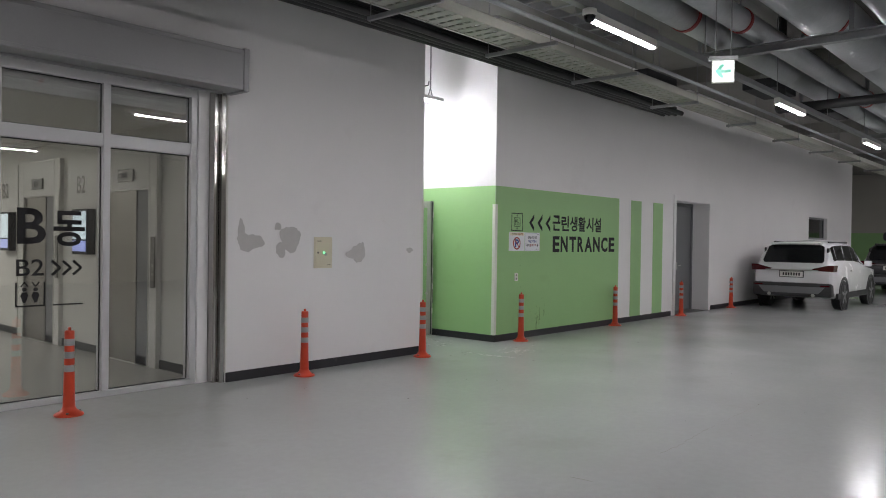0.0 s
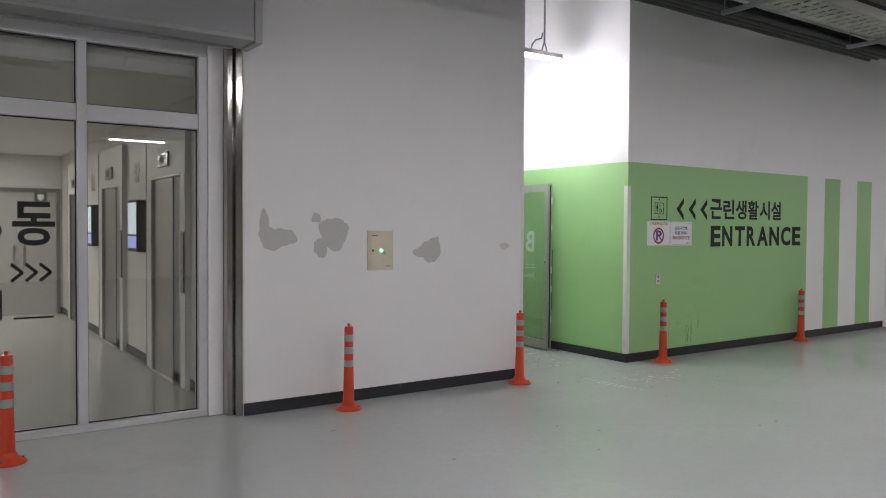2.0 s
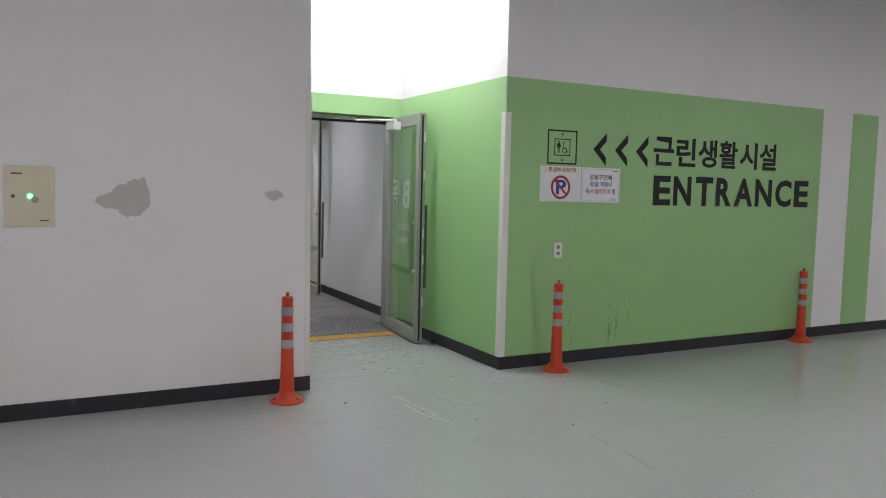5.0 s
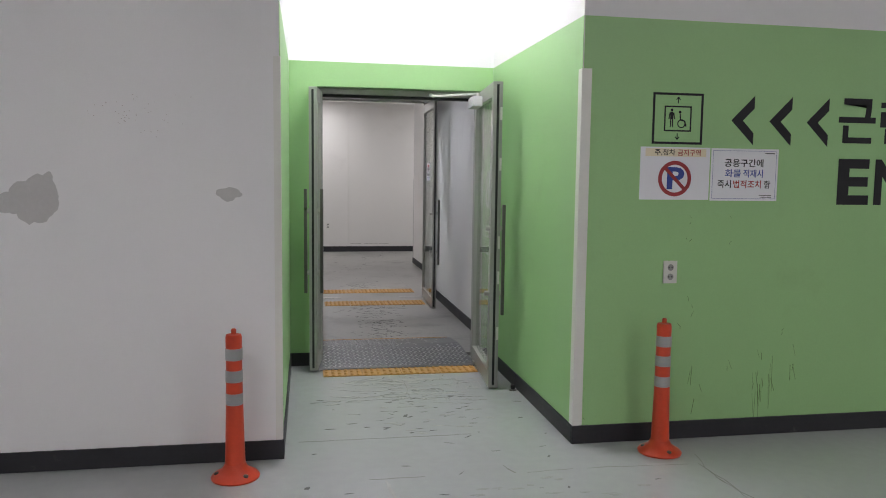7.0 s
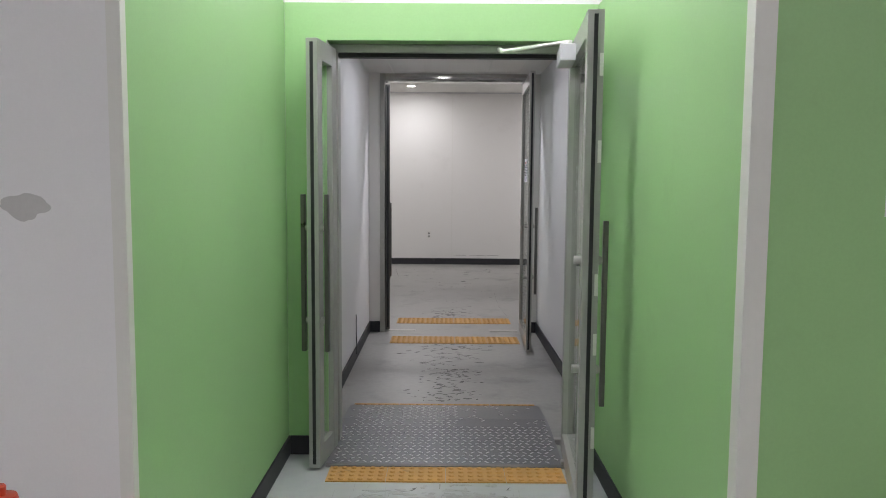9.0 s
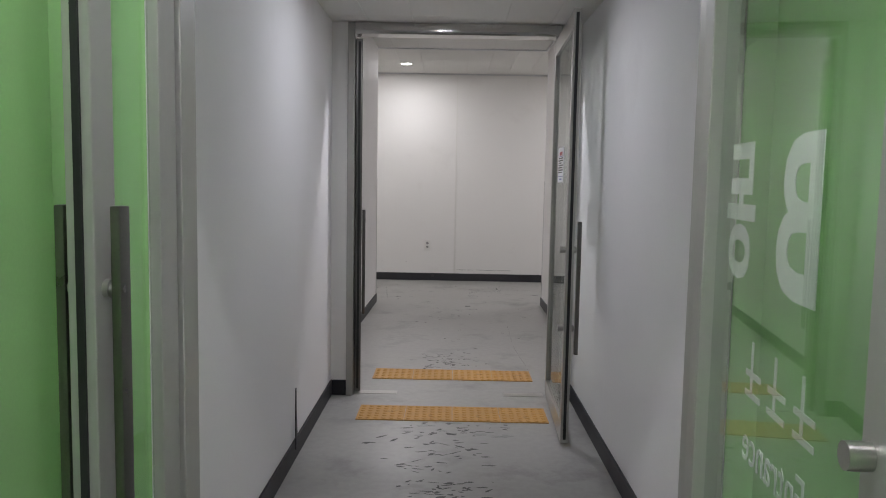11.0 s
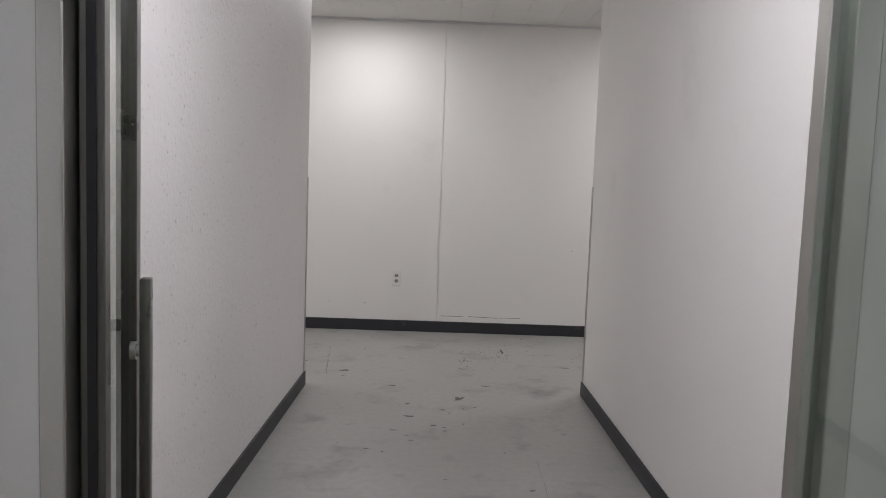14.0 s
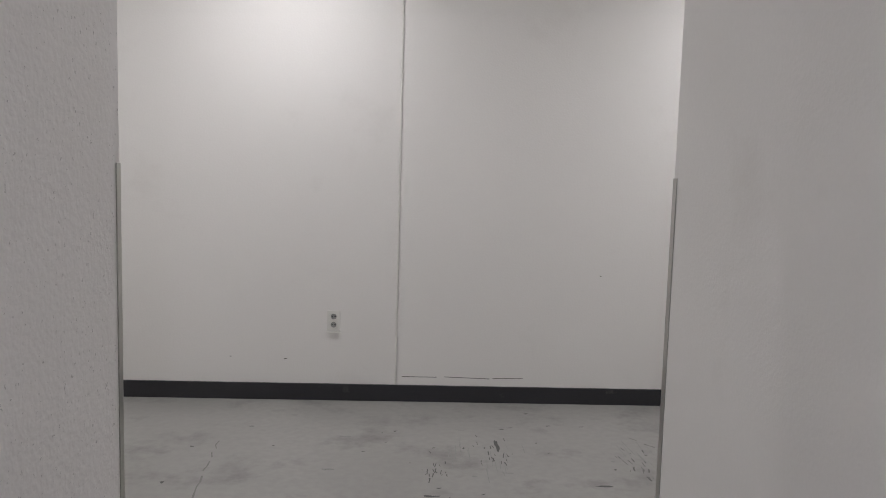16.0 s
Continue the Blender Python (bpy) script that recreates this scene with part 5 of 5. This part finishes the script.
# ---- floor wear ----
def marks(name, label, spots, material, seed):
    rnd = random.Random(seed)
    bm = bmesh.new()
    for x0, x1, y0, y1, n, ln in spots:
        for _ in range(n):
            x, y = rnd.gauss((x0 + x1) / 2, (x1 - x0) / 4), rnd.uniform(y0, y1)
            a = rnd.gauss(0.1, 0.45)
            l, w = ln * rnd.uniform(0.1, 0.6), rnd.uniform(0.002, 0.009) * (1 + (rnd.random() < 0.12))
            c, s = math.cos(a), math.sin(a)
            pts = [(-l, 0), (-l * 0.4, -w), (l * 0.3, -w * rnd.random()), (l, w * 0.3), (l * 0.2, w), (-l * 0.5, w * rnd.random())]
            prism(bm, [(x + c * u - s * v, y + s * u + c * v) for u, v in pts], 0.0, 0.0008)
    single(name, bm, material, label, "floor wear", "stuff")


marks("scuff_marks", "dark shoe and trolley scuffs on the passage floor",
      [(7.4, 7.95, 9.55, 10.45, 130, 0.05), (7.4, 8.0, 10.5, 11.3, 60, 0.07), (7.45, 8.15, 11.15, 11.36, 26, 0.05), (7.4, 8.0, 12.7, 13.3, 60, 0.06), (7.3, 8.5, 13.3, 15.8, 30, 0.05), (6.3, 9.6, 16.2, 17.9, 26, 0.03)], SCUFF, 4)
marks("scuff_marks", "grey worn scuffs on the alcove floor", [(7.1, 8.2, 6.9, 8.1, 60, 0.06), (6.6, 8.9, 5.0, 6.9, 30, 0.05), (3, 12, 1.5, 6.0, 25, 0.045)], SCUFF, 9)


def crack(label, pts, width, seed, wander=0.02):
    rnd = random.Random(seed)
    bm = bmesh.new()
    line = []
    for (ax, ay), (bx, by) in zip(pts, pts[1:]):
        n = max(2, int(math.hypot(bx - ax, by - ay) / 0.06))
        line += [(ax + (bx - ax) * k / n + rnd.uniform(-wander, wander) * 0.5, ay + (by - ay) * k / n + rnd.uniform(-wander, wander) * 0.5) for k in range(n)]
    line.append(pts[-1])
    for k, (a, b) in enumerate(zip(line, line[1:])):
        if rnd.random() < 0.12:
            continue
        strokes(bm, [(a, b)], width * rnd.uniform(0.25, 0.85), 0.0, 0.0008)
    single("floor_crack", bm, CRACK, label, "floor crack", "stuff", "cracks in the floor")


crack("long hairline crack in the epoxy floor", [(4.43, 1.886), (4.81, 1.888), (5.3, 1.93), (6.55, 1.945), (7.2, 1.97)], 0.009, 1)
crack("short hairline crack in the epoxy floor", [(3.476, 2.07), (3.483, 1.91)], 0.01, 21)
crack("short hairline crack in the epoxy floor", [(9.03, 2.02), (9.96, 1.8)], 0.012, 22)
crack("hairline crack in the epoxy floor by the alcove", [(8.06, 4.84), (8.05, 4.5), (8.01, 4.23)], 0.010, 3)
crack("hairline crack beside the orange post", [(9.05, 6.23), (8.99, 5.92), (9.05, 5.6)], 0.009, 5)
crack("hairline crack in the passage floor", [(6.93, 16.3), (6.918, 16.47), (6.864, 16.93), (6.838, 17.29)], 0.011, 6)
crack("hairline crack in the passage floor", [(9.12, 17.5), (9.26, 17.29)], 0.009, 7)
crack("fine joint in the corridor floor", [(8.35, 12.7), (8.3, 13.6), (8.32, 14.6)], 0.004, 8, 0.006)

# drips and knocks on the green wall, scratches on the cream wall
bm = bmesh.new()
rnd = random.Random(12)
for x, z, n, l in ((9.575, 0.33, 12, 0.2), (9.65, 0.36, 5, 0.22), (9.82, 0.46, 4, 0.1), (9.18, 0.33, 4, 0.12), (9.12, 0.74, 3, 0.04), (8.5, 0.22, 3, 0.05), (9.38, 0.45, 2, 0.08), (9.05, 0.62, 3, 0.03), (9.6, 0.42, 3, 0.1), (9.1, 1.2, 4, 0.02), (9.35, 1.22, 3, 0.015), (9.75, 0.6, 2, 0.02)):
    for _ in range(n):
        px, pz = x + rnd.gauss(0, 0.018), z + rnd.uniform(-0.1, 0.12)
        ll = l * rnd.uniform(0.2, 1.0)
        strokes(bm, [((px, pz), (px + rnd.gauss(0, 0.012), pz - ll))], rnd.uniform(0.0012, 0.0035), 0, rnd.uniform(0.0003, 0.0009))
ob = single("wall_stain", bm, mat("dark_green_stain", (0.1, 0.17, 0.05), 0.5), "thin dark drips and knocks on the green wall", "stain", "stuff")
ob.matrix_world = pose(0, WY - 0.0032, 0, 90, 0, 0)
bm = bmesh.new()
strokes(bm, [((7.82, 0.165), (8.05, 0.165)), ((8.1, 0.168), (8.4, 0.16)), ((8.42, 0.163), (8.62, 0.166)), ((9.1, 0.86), (9.112, 0.86)), ((7.05, 0.27), (7.07, 0.272)), ((6.7, 0.28), (6.71, 0.281))], 0.004, 0, 0.0006)
ob = single("wall_scratch", bm, SCUFF, "thin dark scratches on the cream wall", "scratch", "stuff")
ob.matrix_world = pose(0, BACK - 0.0032, 0, 90, 0, 0)

# smears and scrapes on the alcove and passage floors
rnd = random.Random(31)
bm = bmesh.new()
for x0, x1, y0, y1, n, rx, ry in ((7.1, 8.2, 7.45, 8.1, 40, 0.07, 0.016), (7.2, 8.1, 6.7, 7.4, 16, 0.045, 0.014), (7.4, 7.9, 7.9, 8.14, 20, 0.035, 0.03), (7.5, 8.1, 11.1, 11.36, 9, 0.05, 0.018),
                                  (7.4, 8.0, 12.72, 13.2, 10, 0.03, 0.014), (6.8, 9.0, 16.3, 17.8, 10, 0.025, 0.01)):
    for _ in range(n):
        blob(bm, rnd.uniform(x0, x1), rnd.uniform(y0, y1), rx * rnd.uniform(0.3, 1.2), ry * rnd.uniform(0.3, 1.2), rnd.uniform(0, 90), 0, rnd.uniform(0.0003, 0.0012), 1.1, 18)
single("floor_smears", bm, SMEAR, "grey worn smears where trolleys scrape the floor", "floor wear", "stuff")
bm = bmesh.new()
for x0, y0, y1 in ((7.28, 7.62, 8.05), (7.92, 7.55, 8.0), (8.08, 7.5, 7.85), (8.35, 16.75, 17.25), (8.15, 16.9, 17.2), (9.15, 16.7, 17.2)):
    for _ in range(14):
        x, y = x0 + rnd.gauss(0, 0.06), rnd.uniform(y0, y1)
        strokes(bm, [((x, y), (x + rnd.gauss(0, 0.01), y + rnd.uniform(0.05, 0.22)))], rnd.uniform(0.0015, 0.004), 0, 0.0005)
single("floor_scrapes", bm, SMEAR, "fine parallel scrapes in the floor coating", "floor wear", "stuff")
crack("hairline crack below the tactile strip", [(7.63, 8.14), (7.64, 7.85), (7.63, 7.55)], 0.009, 41)
crack("worn joint line across the alcove floor", [(6.95, 7.5), (7.6, 7.52), (8.15, 7.5)], 0.004, 42)
# broken rub marks in the cross passage
for k, (x, y) in enumerate(((8.0, 16.9), (8.33, 17.12), (9.1, 17.0))):
    bm = bmesh.new()
    for _ in range(22):
        px, py = x + rnd.gauss(0, 0.05), y + rnd.gauss(0, 0.13)
        strokes(bm, [((px, py), (px + rnd.gauss(0, 0.006), py + rnd.uniform(0.01, 0.06)))], rnd.uniform(0.002, 0.006), 0, 0.0007)
    single("rub_mark", bm, SCUFF, "dark broken rub mark on the passage floor", "floor wear", "stuff", "rub marks")
crack("worn joint line across the alcove mouth", [(6.89, 6.74), (7.38, 6.74), (7.89, 6.74)], 0.007, 60, 0.012)
crack("worn joint line in the epoxy floor", [(7.24, 6.14), (7.52, 6.14)], 0.008, 61, 0.012)
crack("long joint line beside the entrance wall", [(8.05, 6.12), (8.44, 6.13), (9.0, 6.1)], 0.006, 62, 0.012)
crack("dark scratch in the epoxy floor", [(7.93, 6.29), (7.99, 6.12)], 0.012, 63, 0.012)
crack("hairline crack beside the orange post", [(9.0, 6.1), (9.02, 5.87), (9.0, 5.39)], 0.008, 64, 0.012)
crack("broken curved scratch in the epoxy floor", [(7.63, 5.75), (7.53, 5.64), (7.47, 5.46)], 0.012, 65, 0.012)
bm = bmesh.new()
for line in [[(7.32, 6.11), (7.36, 5.77), (7.39, 5.34)], [(7.29, 5.85), (7.31, 5.64), (7.34, 5.49)]]:
    for (ax, ay), (bx, by) in zip(line, line[1:]):
        for k in range(14):
            u = (k + rnd.random()) / 14
            blob(bm, ax + (bx - ax) * u, ay + (by - ay) * u, rnd.uniform(0.004, 0.012), rnd.uniform(0.015, 0.04), rnd.uniform(0, 90), 0, rnd.uniform(0.0003, 0.0014), 0.9, 14)
single("drag_smear", bm, mat("pale_drag_smear", (0.33, 0.335, 0.32), 0.45, vary=0.2, scale=20), "two grey drag smears before the alcove", "floor wear", "stuff")
bm = bmesh.new()
for x, y, rx, ry in ((7.05, 16.44, 0.045, 0.02), (7.93, 15.75, 0.035, 0.03), (8.14, 16.1, 0.03, 0.01), (7.6, 15.32, 0.035, 0.012), (7.46, 16.04, 0.025, 0.01), (8.85, 16.74, 0.04, 0.01), (7.99, 16.6, 0.04, 0.008), (8.37, 17.29, 0.012, 0.08)):
    blob(bm, x, y, rx, ry, x * 3.1, 0, 0.0007, 0.8, 20)
single("floor_chips", bm, SCUFF, "dark chips and knocks in the passage floor", "floor wear", "stuff")
bm = bmesh.new()
for x0, y0, n in ((8.0, 5.7, 60), (7.62, 7.75, 80), (7.75, 7.5, 50)):
    for _ in range(n):
        blob(bm, rnd.gauss(x0, 0.2), rnd.gauss(y0, 0.13), rnd.uniform(0.006, 0.045), rnd.uniform(0.003, 0.01), rnd.uniform(0, 90), 0, rnd.uniform(0.0003, 0.0012), 1.0, 12)
single("floor_smears", bm, SMEAR, "fine worn flecks on the alcove floor", "floor wear", "stuff")
bm = bmesh.new()
for _ in range(45):
    blob(bm, rnd.gauss(6.07, 0.11), rnd.gauss(1.8, 0.045), rnd.uniform(0.001, 0.0025), rnd.uniform(0.001, 0.0025), 1, 0, 0.0005, 0.2, 8)
ob = single("wall_specks", bm, mat("faint_rust", (0.4, 0.34, 0.3), 0.7), "fine rust-brown specks on the white wall", "stain", "stuff")
ob.matrix_world = pose(0, WY - 0.0003, 0, 90, 0, 0)
st = thing("door_stop", "small black rubber door stop on the alcove floor", "door stop", m=pose(8.39, 7.62, 0))
part("foot", lathe(bmesh.new(), [(0.028, 0), (0.028, 0.006), (0.014, 0.01)], 18), DARKSTEEL, st)
part("buffer", lathe(bmesh.new(), [(0.014, 0.01), (0.017, 0.02), (0.017, 0.036), (0.01, 0.042)], 18), RUBBER, st)
